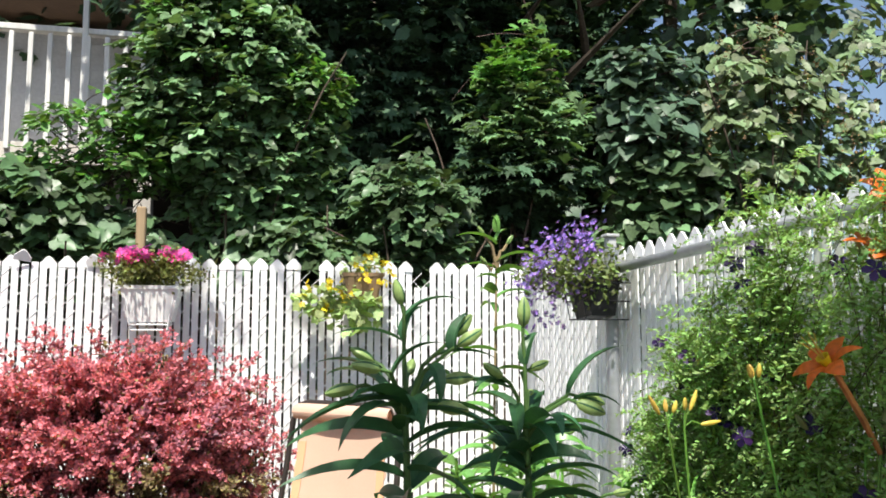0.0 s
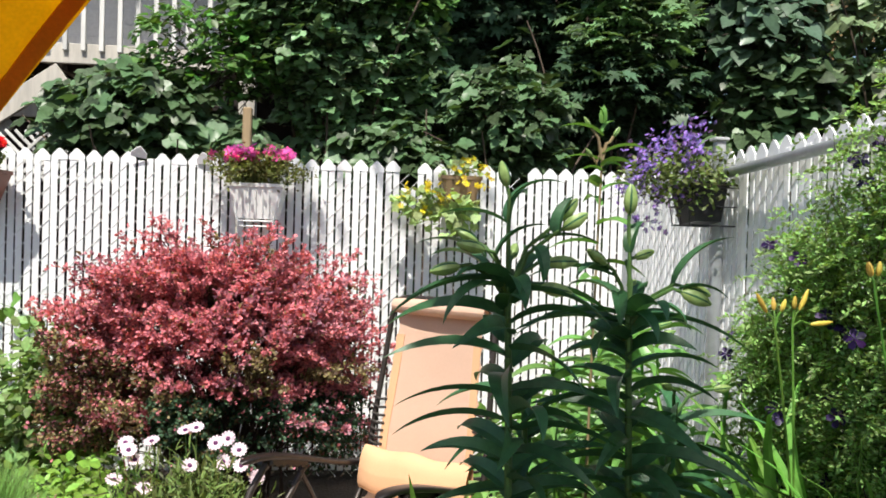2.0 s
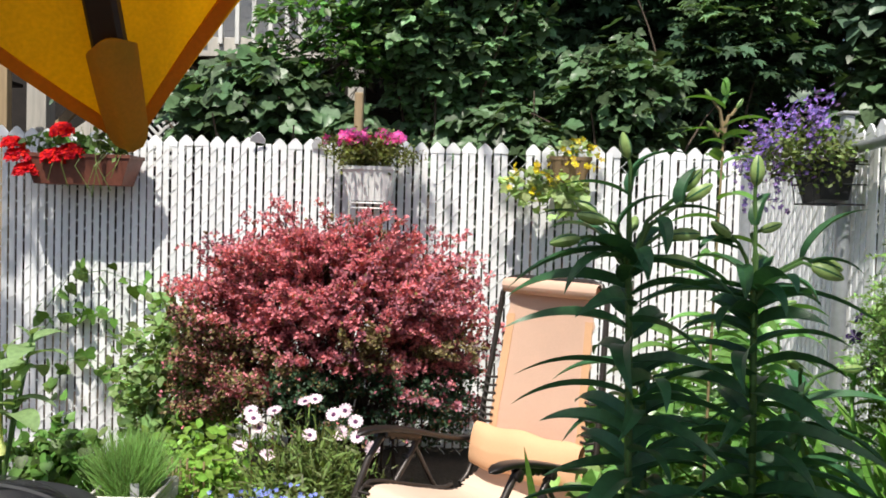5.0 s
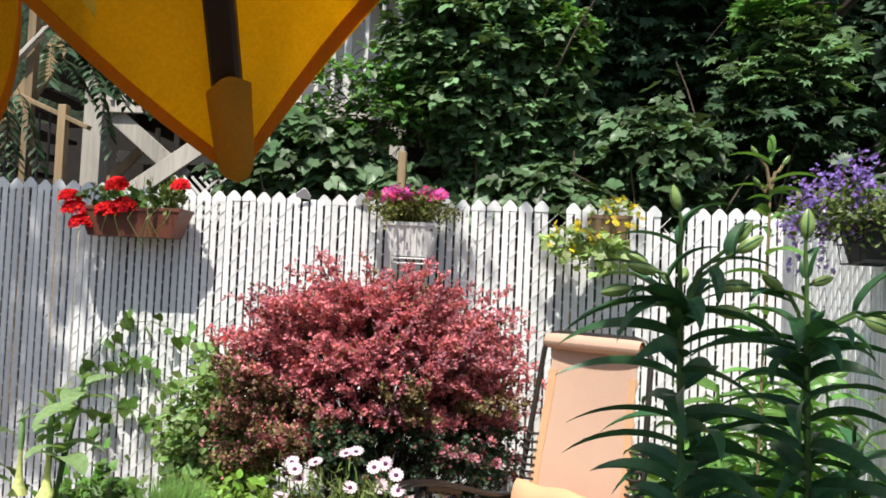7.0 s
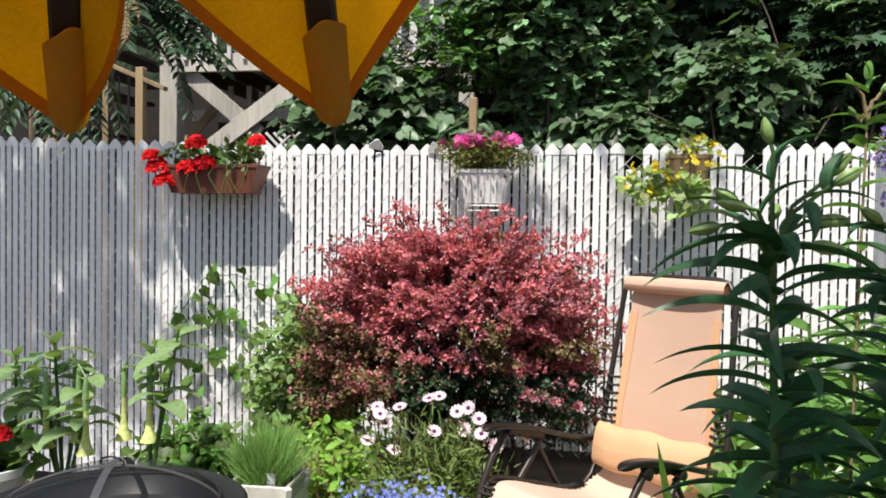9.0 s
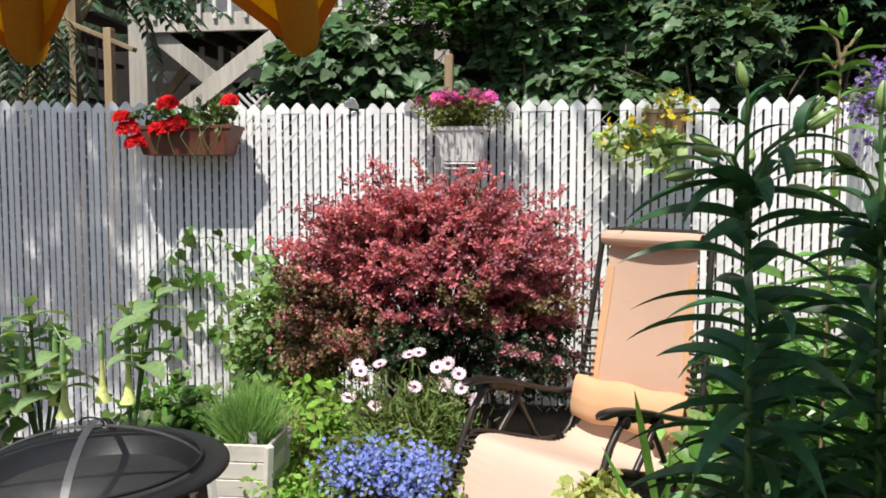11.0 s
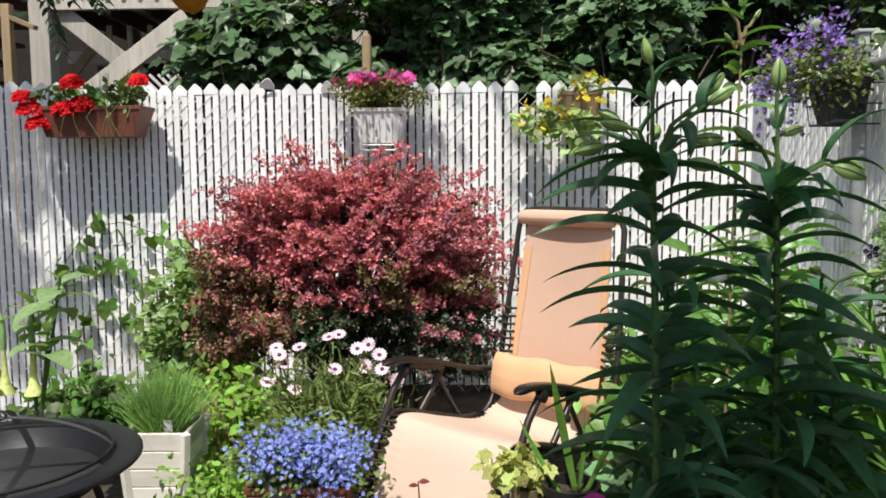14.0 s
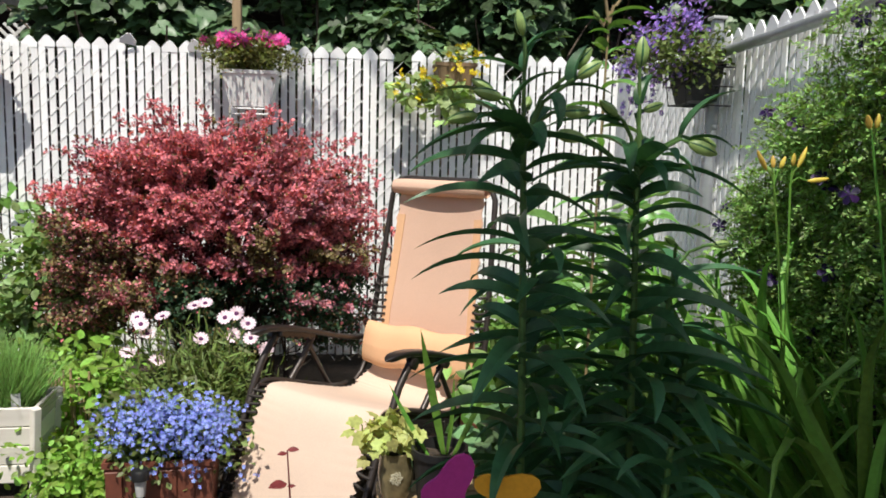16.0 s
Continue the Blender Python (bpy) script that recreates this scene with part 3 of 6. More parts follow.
        for (y, z), r in (((.478, .572), .021), ((.268, .527), .018), ((.325, .462), .013)):
            b = Builder()
            b.lathe([(r * .7, -.016), (r, -.012), (r, .012), (r * .75, .016), (r * .3, .017)], 14, (s * .322, y, z), Matrix.Rotation(radians(90), 3, "Y"))
            part("arm_knob", b, M["armpl"], rest, "", True)
        b = Builder()
        b.box((s * .300, .37, .563), (.026, .21, .030), Matrix.Rotation(radians(13), 3, "X"), .008)
        for k in range(5):
            b.lathe([(.010, -.012), (.010, .012)], 10, (s * .300, .30 + .035 * k, .538 + .008 * k), Matrix.Rotation(radians(90), 3, "Y"))
        part("lock_block", b, M["armpl"], rest)
    for y, z in ((.50, .375), (.755, .035), (-.06, .05)):
        b = Builder()
        b.tube([(-.285, y, z), (.285, y, z)], 0.011, 8)
        part("cross_bar", b, M["tube"], c, "", True)
    # lacing cords
    for s in (-1, 1):
        for v0, v1, n, hw in ((0.155, 0.30, 10, HW + .018), (0.80, 0.985, 12, SW)):
            for k in range(n):
                v = v0 + (v1 - v0) * k / (n - 1)
                y0, z0 = prof(v)
                y1, z1 = prof(min(1, v + (v1 - v0) / n * .45))
                b = Builder()
                b.tube([(s * (hw - .046), y0 + .004, z0 + .003), (s * (hw - .012), (y0 + y1) / 2 + .009, (z0 + z1) / 2 + .006), (s * (hw + .014 + (.004 if v < .4 else 0)), y1 + .006, z1 + (.020 if v < .4 else .010))], 0.0058, 5)
                part("lace", b, M["cord"], c)
    # head roll and lumbar pillow
    b = Builder()

    def roll(u, w):
        a = 2 * math.pi * w
        x = (u - .5) * 2 * (HW - .015)
        e = 1 - 0.12 * (abs(2 * u - 1) ** 8)
        return (x, -.188 + .034 * math.cos(a) * e, 1.130 + .034 * math.sin(a) * e)
    b.grid(roll, 20, 16)
    part("head_pillow", b, M["canvas"], c, "rolled tan headrest pillow", True)
    b = Builder()

    def cushion(u, w):
        a = 2 * math.pi * w
        x = (u - .5) * 2 * (HW + .014)
        e = (1 - abs(2 * u - 1) ** 5 * .45)
        y, z = -.032, .462
        ly, lz = 0.052 * math.cos(a) * e, 0.088 * math.copysign(abs(math.sin(a)) ** .7, math.sin(a)) * (0.95 + .05 * e)
        return (x, y + ly + lz * -.20, z + lz + 0.006 * math.sin(14 * u))
    b.grid(cushion, 24, 20)
    part("lumbar_pillow", b, M["pillow"], c, "orange-tan padded lumbar pillow", True)
    for s in (-1, 1):
        b = Builder()
        b.grid(lambda u, w, s=s: (s * (HW - .015) + s * .012 * u, -.075 + .05 * u, .45 + .09 * w), 3, 4, .003)
        part("pillow_strap", b, M["pillow"], c)
    return c


lounge_chair(Matrix(((-0.766, -0.605, 0, 0.395), (0.605, -0.766, 0, 2.97), (0, 0, 0.985, 0), (0, 0, 0, 1))))


# ---------------------------------------------------------------- shrubs, trees and background
def arching(base, ends, bend, n=7):
    """Twigs from a base to their ends, first steep, then arching over."""
    base, ends = np.asarray(base, float), np.asarray(ends, float)
    mid = base + (ends - base) * np.array([.35, .35, .72])
    mid[:, 2] += bend
    t = np.linspace(0, 1, n)[None, :, None]
    return (1 - t) ** 2 * base[:, None] + 2 * t * (1 - t) * mid[:, None] + t * t * ends[:, None]


def along_twigs(paths, per, lo, off):
    """Leaf places near twigs from lo to the tip: places and ways along the twig."""
    k, n, _ = paths.shape
    s = lo + (1 - lo) * RNG.random((k, per)) ** 0.8
    q = s * (n - 1)
    i = np.minimum(q.astype(int), n - 2)
    f = (q - i)[..., None]
    rows = np.arange(k)[:, None]
    p = paths[rows, i] * (1 - f) + paths[rows, i + 1] * f
    d = unit(paths[rows, i + 1] - paths[rows, i])
    p = p + RNG.normal(size=p.shape) * off
    return p.reshape(-1, 3), d.reshape(-1, 3)


def twigs(name, paths, r, mat, parent, n=4):
    b = Builder()
    for p in paths:
        b.tube([tuple(q) for q in p], list(np.linspace(r, r * .35, len(p))), n, False)
    return tagged(part(name, b, mat, parent), kind="stuff")


def barberry():
    """Arching twigs in flat sprays, set with rosettes of small round leaves; gaps between the sprays stay dark."""
    o = thing("barberry_bush", pose(-0.45, 3.72, 0), "rounded red-leaved barberry shrub with arching twigs", "bush")
    k = 270
    q = (np.arange(k) + .5) / k
    turn = np.arange(k) * 2.39996
    flat = np.sqrt(1 - (q * .98) ** 2)
    d = unit(np.stack([np.cos(turn) * flat, np.sin(turn) * flat, q * 1.15 - .22], 1) + .12 * RNG.normal(size=(k, 3)))
    d = d / (np.abs(d) ** 3.2).sum(1, keepdims=True) ** (1 / 3.2)
    d = d[d[:, 1] < .75]
    k = len(d)
    reach = .70 + .36 * RNG.random(k) ** .9
    tip = d * np.array([.75, .48, .68]) * reach[:, None] + np.array([-.03, -.02, .62])
    tip[:, 0] -= .16 * np.clip(.55 - tip[:, 2], 0, .4) / .4 * (tip[:, 0] < -.2)
    per = 9
    n = k * per
    out = np.repeat(unit(d * np.array([1, 1, .55]) + np.array([0, 0, .12])), per, 0)
    side = unit(np.cross(out, [0, 0, 1.0]))
    fan = RNG.uniform(-1, 1, n)
    ends = np.repeat(tip, per, 0) + side * (fan * .15)[:, None] - out * (.05 * fan ** 2 + .05 * RNG.random(n))[:, None] + RNG.normal(size=(n, 3)) * np.array([.035, .03, .030])
    shoot = (RNG.random(n) < .16) & (ends[:, 2] > .7)
    ends[shoot] += np.array([0, 0, .07]) + out[shoot] * .05 + RNG.random((shoot.sum(), 3)) * np.array([.03, .03, .10])
    ends[:, 1] = np.minimum(ends[:, 1], .60)
    root = np.repeat(tip, per, 0) * np.array([.52, .52, .80]) + RNG.normal(size=(n, 3)) * .03
    base = RNG.normal(size=(k, 3)) * np.array([.1, .08, 0]) + np.array([0, 0, .02])
    twigs("branchwork", arching(base, tip * np.array([.52, .52, .80]), .06), .006, M["twig"], o)
    paths = arching(root, ends, .05)
    twigs("twigwork", paths[::2], .0026, M["twig"], o, 3)
    ros, way = along_twigs(paths, 15, .25, .008)
    leaves = 6
    pos = np.repeat(ros, leaves, 0)
    along = np.repeat(way, leaves, 0)
    pos = pos + RNG.normal(size=pos.shape) * .006
    owner = np.repeat(np.repeat(np.arange(n), 15), leaves)
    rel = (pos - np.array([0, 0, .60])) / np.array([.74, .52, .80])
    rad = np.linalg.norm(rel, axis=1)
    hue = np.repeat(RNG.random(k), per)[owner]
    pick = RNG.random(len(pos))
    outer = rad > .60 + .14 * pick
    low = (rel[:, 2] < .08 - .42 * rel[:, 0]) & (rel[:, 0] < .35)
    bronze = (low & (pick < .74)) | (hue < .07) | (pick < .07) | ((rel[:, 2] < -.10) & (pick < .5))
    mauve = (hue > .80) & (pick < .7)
    # lower leaves that take a dark green, painting in the shade under the bush
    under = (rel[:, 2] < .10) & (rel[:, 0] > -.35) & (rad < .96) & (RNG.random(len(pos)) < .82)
    keep = (rel[:, 2] > -.05) | (RNG.random(len(pos)) < np.where(rel[:, 0] < -.3, .55, .85))
    spin = RNG.normal(size=pos.shape)
    axis = unit(along * .55 + unit(spin - along * (spin * along).sum(1, keepdims=True)) * .8 + np.array([0, -.05, .30]))
    face = unit(rel * .5 + np.array([-.1, -.45, .9]) + .35 * RNG.normal(size=pos.shape))
    size = .0135 + .0095 * RNG.random(len(pos))
    # inner leaves: their dark purple also paints the shade inside the bush
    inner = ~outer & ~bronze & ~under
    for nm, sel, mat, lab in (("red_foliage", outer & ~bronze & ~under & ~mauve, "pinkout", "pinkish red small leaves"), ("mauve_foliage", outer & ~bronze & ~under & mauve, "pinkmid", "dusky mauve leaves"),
                              ("purple_foliage", inner, "pinkin", "dark purple leaves carrying the inner shade"), ("bronze_foliage", bronze & ~under, "pinkgr", "green-bronze lower leaves"), ("shaded_foliage", under, "shade", "lower leaves coloured dark green for shade")):
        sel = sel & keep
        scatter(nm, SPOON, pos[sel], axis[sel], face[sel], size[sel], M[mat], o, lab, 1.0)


barberry()


def leaf_mass(parent, name, centre, rad, clumps, per, spread, size, shape, mat, label="", hollow=.45, droop=.5, floor=None, face_to=(0, -.5, .75), front=None):
    pos, out = clumped(centre, rad, clumps, per, spread, hollow, floor)
    if front is not None:
        keep = pos[:, 1] > front
        pos, out = pos[keep], out[keep]
    axis = unit(out * .6 + np.array([0, -.25, -droop]) + .75 * RNG.normal(size=pos.shape))
    face = unit(np.array(face_to) + .25 * out + .42 * RNG.normal(size=pos.shape))
    return scatter(name, shape, pos, axis, face, size * (.65 + .6 * RNG.random(len(pos))), M[mat], parent, label)


def layered(parent, name, centre, rad, sprays_n, per, size, shape, mat, length=.34, width=.12, droop=.5, front=None, hollow=.45, label=""):
    """Leafy side branches in flat layers, tips drooping, over an ellipsoid's near side; returns the twigs."""
    d = rand_dirs(sprays_n * 2)
    d = d[d[:, 1] < .45][:sprays_n]
    k = len(d)
    tip = np.array(centre) + d * np.array(rad) * (hollow + (1 - hollow) * RNG.random((k, 1)) ** .6)
    way = unit(d * np.array([1, 1, .2]) + np.array([0, -.35, .05]) + .25 * RNG.normal(size=(k, 3)))
    side = unit(np.cross(way, [0, 0, 1.0]))
    s = RNG.random((k, per)) ** .7
    w = RNG.uniform(-1, 1, (k, per)) * width * (1.1 - .6 * s)
    pos = tip[:, None] - way[:, None] * (length * (1 - s))[..., None] + side[:, None] * w[..., None]
    pos[..., 2] -= droop * .16 * s ** 2 + np.abs(w) * .25 - RNG.normal(size=s.shape) * .018
    axis = unit(way[:, None] * .55 + side[:, None] * (np.sign(w) * .55)[..., None] + np.array([0, -.25, -droop]) + .32 * RNG.normal(size=pos.shape))
    face = unit(np.array([-.12, -.42, .95]) + way[:, None] * .25 + .30 * RNG.normal(size=pos.shape))
    keep = np.ones(pos.shape[:2], bool) if front is None else pos[..., 1] > front
    scatter(name, shape, pos[keep], axis[keep], face[keep], size * (.55 + .7 * RNG.random(keep.sum())), M[mat], parent, label)
    t = np.linspace(0, 1, 5)[None, :, None]
    path = tip[:, None] - way[:, None] * length * 1.3 * (1 - t) - np.array([0, 0, 1]) * (droop * .16 * t ** 2 + .10 * (1 - t) ** 2)
    return path if front is None else path[path[:, -1, 1] > front]


def shrub(at, height, spread, label, masses, stems=7, group="shrubs behind the fence"):
    o = thing("tall_shrub", pose(*at), label, "shrub", group)
    ends = RNG.normal(size=(stems, 3)) * np.array([spread * .5, .2, .15]) + np.array([0, 0, height * .85])
    paths = arching(RNG.normal(size=(stems, 3)) * np.array([.15, .1, 0]), ends, .1, 9)
    twigs("branchwork", paths, .014, M["bark"], o, 6)
    for c, r, n, per, mat, shape, size, droop in masses:
        tw = layered(o, "foliage", c, r, n, per, size, shape, mat, size * 3.0, size * 1.15, droop, 4.62 - at[1])
        twigs("twigwork", tw, .004, M["twig"], o, 3)
    return o


# leafy growth right behind the fence, plant by plant
shrub((-.15, 5.15, 0), 3.6, .9, "tall young shrub with pointed green leaves on upright stems", [
    ((.02, -.05, 3.05), (.70, .42, .78), 320, 12, "hedge", GRAPE, .092, .35),
    ((-.15, .0, 3.45), (.40, .35, .55), 95, 11, "fresh", OVATE, .085, .2),
    ((-.50, -.05, 2.55), (.36, .35, .30), 60, 11, "fresh", OVATE, .085, .3),
    ((.58, -.05, 3.00), (.30, .30, .30), 70, 11, "fresh", OVATE, .085, .2),
    ((.52, .0, 2.72), (.34, .30, .30), 70, 11, "hedge", GRAPE, .095, .35),
    ((.25, .05, 2.35), (.60, .35, .45), 180, 11, "hedge", GRAPE, .10, .45)], 9)
shrub((-1.15, 4.95, 0), 2.3, .8, "rambling vine with broad lobed leaves over the fence", [
    ((-.10, .0, 2.12), (.66, .36, .38), 115, 11, "greyleaf", GRAPE, .125, .6),
    ((.45, .0, 1.92), (.45, .30, .25), 60, 11, "greyleaf", GRAPE, .12, .6),
    ((.25, .05, 2.60), (.45, .30, .42), 42, 10, "fresh", OVATE, .08, .3)], 10)
shrub((.75, 4.98, 0), 2.5, .9, "rambling vine with lobed leaves heaped over the fence", [
    ((-.35, .0, 1.98), (.55, .32, .25), 85, 11, "greyleaf", GRAPE, .115, .6),
    ((.35, .0, 2.25), (.46, .36, .42), 120, 11, "greyleaf", GRAPE, .105, .5)], 6)
# sunlit tip and shaded lower layers are painted by three leaf colours
shrub((1.95, 5.35, 0), 3.4, .5, "young maple with layered lobed leaves", [
    ((.0, 0, 3.35), (.34, .36, .28), 45, 11, "fresh", MAPLE, .12, .15),
    ((.05, 0, 3.0), (.50, .42, .40), 85, 11, "hedge", MAPLE, .125, .2),
    ((.0, .05, 2.55), (.58, .42, .30), 80, 11, "shade", MAPLE, .125, .25),
    ((.35, .25, 2.1), (.6, .35, .3), 40, 10, "shade", MAPLE, .13, .3)], 5)
shrub((2.95, 5.1, 0), 3.5, .5, "shrub with large hanging heart-shaped leaves", [
    ((-.05, .05, 3.1), (.52, .40, .55), 85, 9, "blueleaf", HEART, .125, .6),
    ((.15, -.05, 2.55), (.60, .40, .30), 80, 9, "greyleaf", HEART, .115, .5),
    ((.05, .0, 2.15), (.55, .36, .25), 55, 9, "hedge", HEART, .12, .6)], 5)
shrub((3.85, 5.0, 0), 3.8, .8, "vine-covered shrub with pale hanging leaves", [
    ((-.15, -.1, 3.1), (.60, .42, .70), 85, 9, "paleleaf", HEART, .105, .9),
    ((.05, .05, 2.6), (.80, .42, .45), 75, 9, "hedge", HEART, .105, .7),
    ((.95, -.1, 3.2), (.75, .42, .85), 95, 9, "paleleaf", HEART, .09, .9)], 9)
# brown seed tassels on the pale vine
_o = thing("seed_tassels", pose(3.85, 4.9, 0), "dry brown seed tassels hanging in the pale vine", "seed heads")
_p = np.array([0, 0, 3.1]) + rand_dirs(44) * np.array([.75, .25, .65])
_p = (_p[:, None] + np.cumsum(RNG.normal(size=(44, 16, 3)) * np.array([.008, .008, .004]) + np.array([0, 0, -.012]), 1)).reshape(-1, 3)
scatter("tassel", SMALL, _p, RNG.normal(size=_p.shape), RNG.normal(size=_p.shape), .024, M["spentbrown"], _o, "dry brown tassels")


def tree(at, height, crown, clumps, per, size, mat, label, shape=LOBED, trunk=.16, spread=(.28, .28, .11)):
    o = thing("tree", pose(*at), label, "tree", "trees beyond the fence")
    b = Builder()
    b.tube([(0, 0, 0), (.05, .03, height * .3), (-.04, 0, height * .6), (.05, .05, height * .9)], [trunk, trunk * .8, trunk * .6, trunk * .25], 10)
    part("trunk", b, M["bark"], o, "", True)
    for k in range(9):
        a = k * 2.4
        z = height * (.35 + .055 * k)
        r = crown[1][0] * (.75 - .03 * k)
        b = Builder()
        b.tube([(0, 0, z), (r * .5 * math.cos(a), r * .5 * math.sin(a), z + .5), (r * math.cos(a), r * math.sin(a), z + .7)], [trunk * .4, trunk * .25, trunk * .08], 6)
        part("limb", b, M["bark"], o, "", True)
    leaf_mass(o, "crown", crown[0], crown[1], clumps, per, spread, size, shape, mat, "", .3, .15, None, (0, -.2, .95))
    return o


tree((2.3, 8.4, 0), 8, ((-1.1, -.2, 5.0), (3.3, 1.5, 3.2)), 420, 16, .17, "shade", "large dark maple with a dense drooping crown")
tree((-2.2, 10.5, 0), 9, ((0, 0, 6.2), (3.2, 2.6, 3.4)), 260, 14, .2, "shade", "large maple behind the deck")
tree((5.0, 8.6, 0), 8, ((0, 0, 4.9), (2.6, 1.9, 2.3)), 300, 15, .18, "shade", "dense maple with dark green leaves")
tree((2.6, 8.7, 0), 6, ((-1.5, 0, 2.6), (1.7, 1.2, 2.2)), 170, 15, .17, "shade", "low dark maple in deep shade")
tree((3.4, 7.4, 0), 5, ((-.6, 0, 2.0), (2.6, 1.2, 2.0)), 220, 15, .17, "shade", "low dark maple in deep shade")
# unseen trees, added so their crowns shade the fence, its corner and the lily bed


def shading_tree(foot, shaded, far, rad, clumps, label):
    """An added, unseen tree with its crown on the sun's line to the shaded place."""
    c = Vector(shaded) + SUN_TO * far - Vector(foot)
    tree(foot, c.z * 1.1, (tuple(c), rad), clumps, 16, .10, "shade", label, OVATE, .12, (.11, .11, .08))


shading_tree((-5.8, 2.0, 0), (-3.02, 4.45, 1.58), 5.2, (1.0, .14, .2), 62, "unseen tree added to shade the corner of the fence")
shading_tree((-6.6, 3.2, 0), (-3.15, 4.45, .58), 5.6, (.95, .26, .2), 58, "unseen tree added to shade the corner of the fence")
shading_tree((-2.6, .4, 0), (.15, 4.45, 1.62), 5.4, (1.1, .07, .08), 9, "unseen tree added to dapple the back fence")
shading_tree((2.7, -1.8, 0), (1.40, 1.50, .54), 4.3, (.50, .31, .2), 145, "unseen tree added to shade the daylilies")
shading_tree((-1.8, -2.2, 0), (.66, 1.36, .66), 4.2, (.40, .34, .28), 150, "unseen tree added to shade the lilies")
# added crown, mostly out of view, that keeps sun off the far trees
tree((2.7, 7.7, 0), 7, ((-1.7, -1.3, 5.7), (3.6, 1.2, .8)), 120, 16, .17, "shade", "high maple crown added above the view to shade the far trees")


_o = thing("tree", pose(1.3, 7.0, 0), "half-lit maple with dark drooping layers of leaves", "tree", "trees beyond the fence")
_b = Builder()
_b.tube([(.9, .9, 0), (.85, .9, 1.6), (.7, .8, 3.2), (.6, .6, 5.0)], [.10, .085, .065, .03], 10)
part("trunk", _b, M["bark"], _o, "", True)
_t = layered(_o, "crown", (.2, 0, 3.6), (2.6, .5, 1.35), 760, 12, .15, MAPLE, "shade", .5, .17, .5)
twigs("limb", _t, .006, M["bark"], _o, 3)


def sumac():
    o = thing("tree", pose(-4.3, 5.5, 0), "slender tree with long hanging feathery leaves", "tree", "trees beyond the fence")
    b = Builder()
    b.tube([(0, 0, 0), (.1, 0, 1.6), (.3, -.1, 3.3)], [.05, .04, .025], 8)
    part("trunk", b, M["bark"], o, "", True)
    rach, lp, la, lu = [], [], [], []
    for ex, ez, n in ((1.75, 2.72, 8), (1.5, 2.95, 8), (1.62, 2.62, 8), (1.9, 2.55, 6), (.55, 2.35, 7), (.25, 2.1, 7), (.65, 2.05, 7), (.95, 2.0, 6), (.9, 3.1, 6), (-.2, 2.6, 6)):
        for k in range(n):
            p0 = np.array([.3 + (ex - .3) * .6, -.25, 3.1 - (3.1 - ez) * .3]) + RNG.normal(size=3) * .06
            p1 = np.array([ex, -.45, ez]) + RNG.normal(size=3) * np.array([.16, .12, .16])
            path = np.array([p0 + (p1 - p0) * t + np.array([0, 0, .25 * t * (1 - t)]) for t in np.linspace(0, 1, 6)])
            rach.append(path)
            d = unit(p1 - p0)
            side = unit(np.cross(d, [0, 0, 1]))
            for t in np.linspace(.35, 1, 11):
                c = p0 + (p1 - p0) * t + np.array([0, 0, .25 * t * (1 - t)])
                for sgn in (-1, 1):
                    lp.append(c)
                    la.append(side * sgn * .8 + d * .5 + np.array([0, 0, -.35]))
                    lu.append(np.array([0, -.3, 1]) + .3 * RNG.normal(size=3))
    twigs("leaf_stalks", np.array(rach), .004, M["twig"], o)
    # leaflets get the dark leaf colour so that they read as shaded
    scatter("foliage", OVATE, lp, la, lu, .11, M["shade"], o, "narrow leaflets coloured dark for shade", .55)


sumac()

# wooded distance: one sheet, its shade painted in as a near-black green
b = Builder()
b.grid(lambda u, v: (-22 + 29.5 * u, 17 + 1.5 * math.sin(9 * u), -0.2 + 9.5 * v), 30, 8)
M["wood"] = material("shade_dark_woodland", (0.018, 0.035, 0.014), 0.95, 0, 3, 0.8, .7, 0.9, bdist=.3)
tagged(part("backdrop", b, M["wood"]), "dark sheet standing in for shaded woodland beyond the yards", "woodland", kind="structure")

# post of the neighbour's trellis
for x, y, h, w, mat in ((-0.52, 4.62, 2.13, .052, "tanwood"), (2.05, 5.6, 2.7, .11, "darkwood")):
    b = Builder()
    b.box((x, y, h / 2), (w, w, h), None, .006)
    tagged(part("trellis_post", b, M[mat]), "weathered square wooden post behind the fence", "post")


# ---------------------------------------------------------------- plants in the yard
def strap(length, width, droop, lift, fold=.25, n=7, lance=False):
    """A long leaf that rises from its foot along +y, arches and hangs."""
    b = Builder()
    pts = []
    y = z = 0.0
    ang = lift
    for i in range(n + 1):
        pts.append((y, z, ang))
        ang -= droop / n
        y += math.cos(ang) * length / n
        z += math.sin(ang) * length / n
    vs = []
    for i, (yy, zz, a) in enumerate(pts):
        t = i / n
        w = width * (math.sin(math.pi * min(1, .12 + .88 * t)) ** .75 if t < .999 else 0.02) * .5
        if lance:
            w = width * .5 * max(.02, 1.72 * (t + .03) ** .42 * (1 - t) ** .95)
        up = (-math.sin(a) * fold * w, math.cos(a) * fold * w)
        vs += [(-w, yy + up[0], zz + up[1]), (0, yy, zz), (w, yy + up[0], zz + up[1])]
    fs = []
    for i in range(n):
        k = i * 3
        fs += [(k, k + 1, k + 4, k + 3), (k + 1, k + 2, k + 5, k + 4)]
    return b.add(vs, fs)


LILY_LEAVES = [strap(l, w, d, a, .55, 9, True).mesh("leaf", M["lily"], True) for l, w, d, a in
               ((.22, .062, 1.35, .80), (.25, .059, 1.10, .58), (.27, .056, .95, .45), (.16, .070, 1.5, 1.0), (.285, .050, .85, .40), (.13, .064, 1.2, .9))]

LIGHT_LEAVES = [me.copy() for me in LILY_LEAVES]
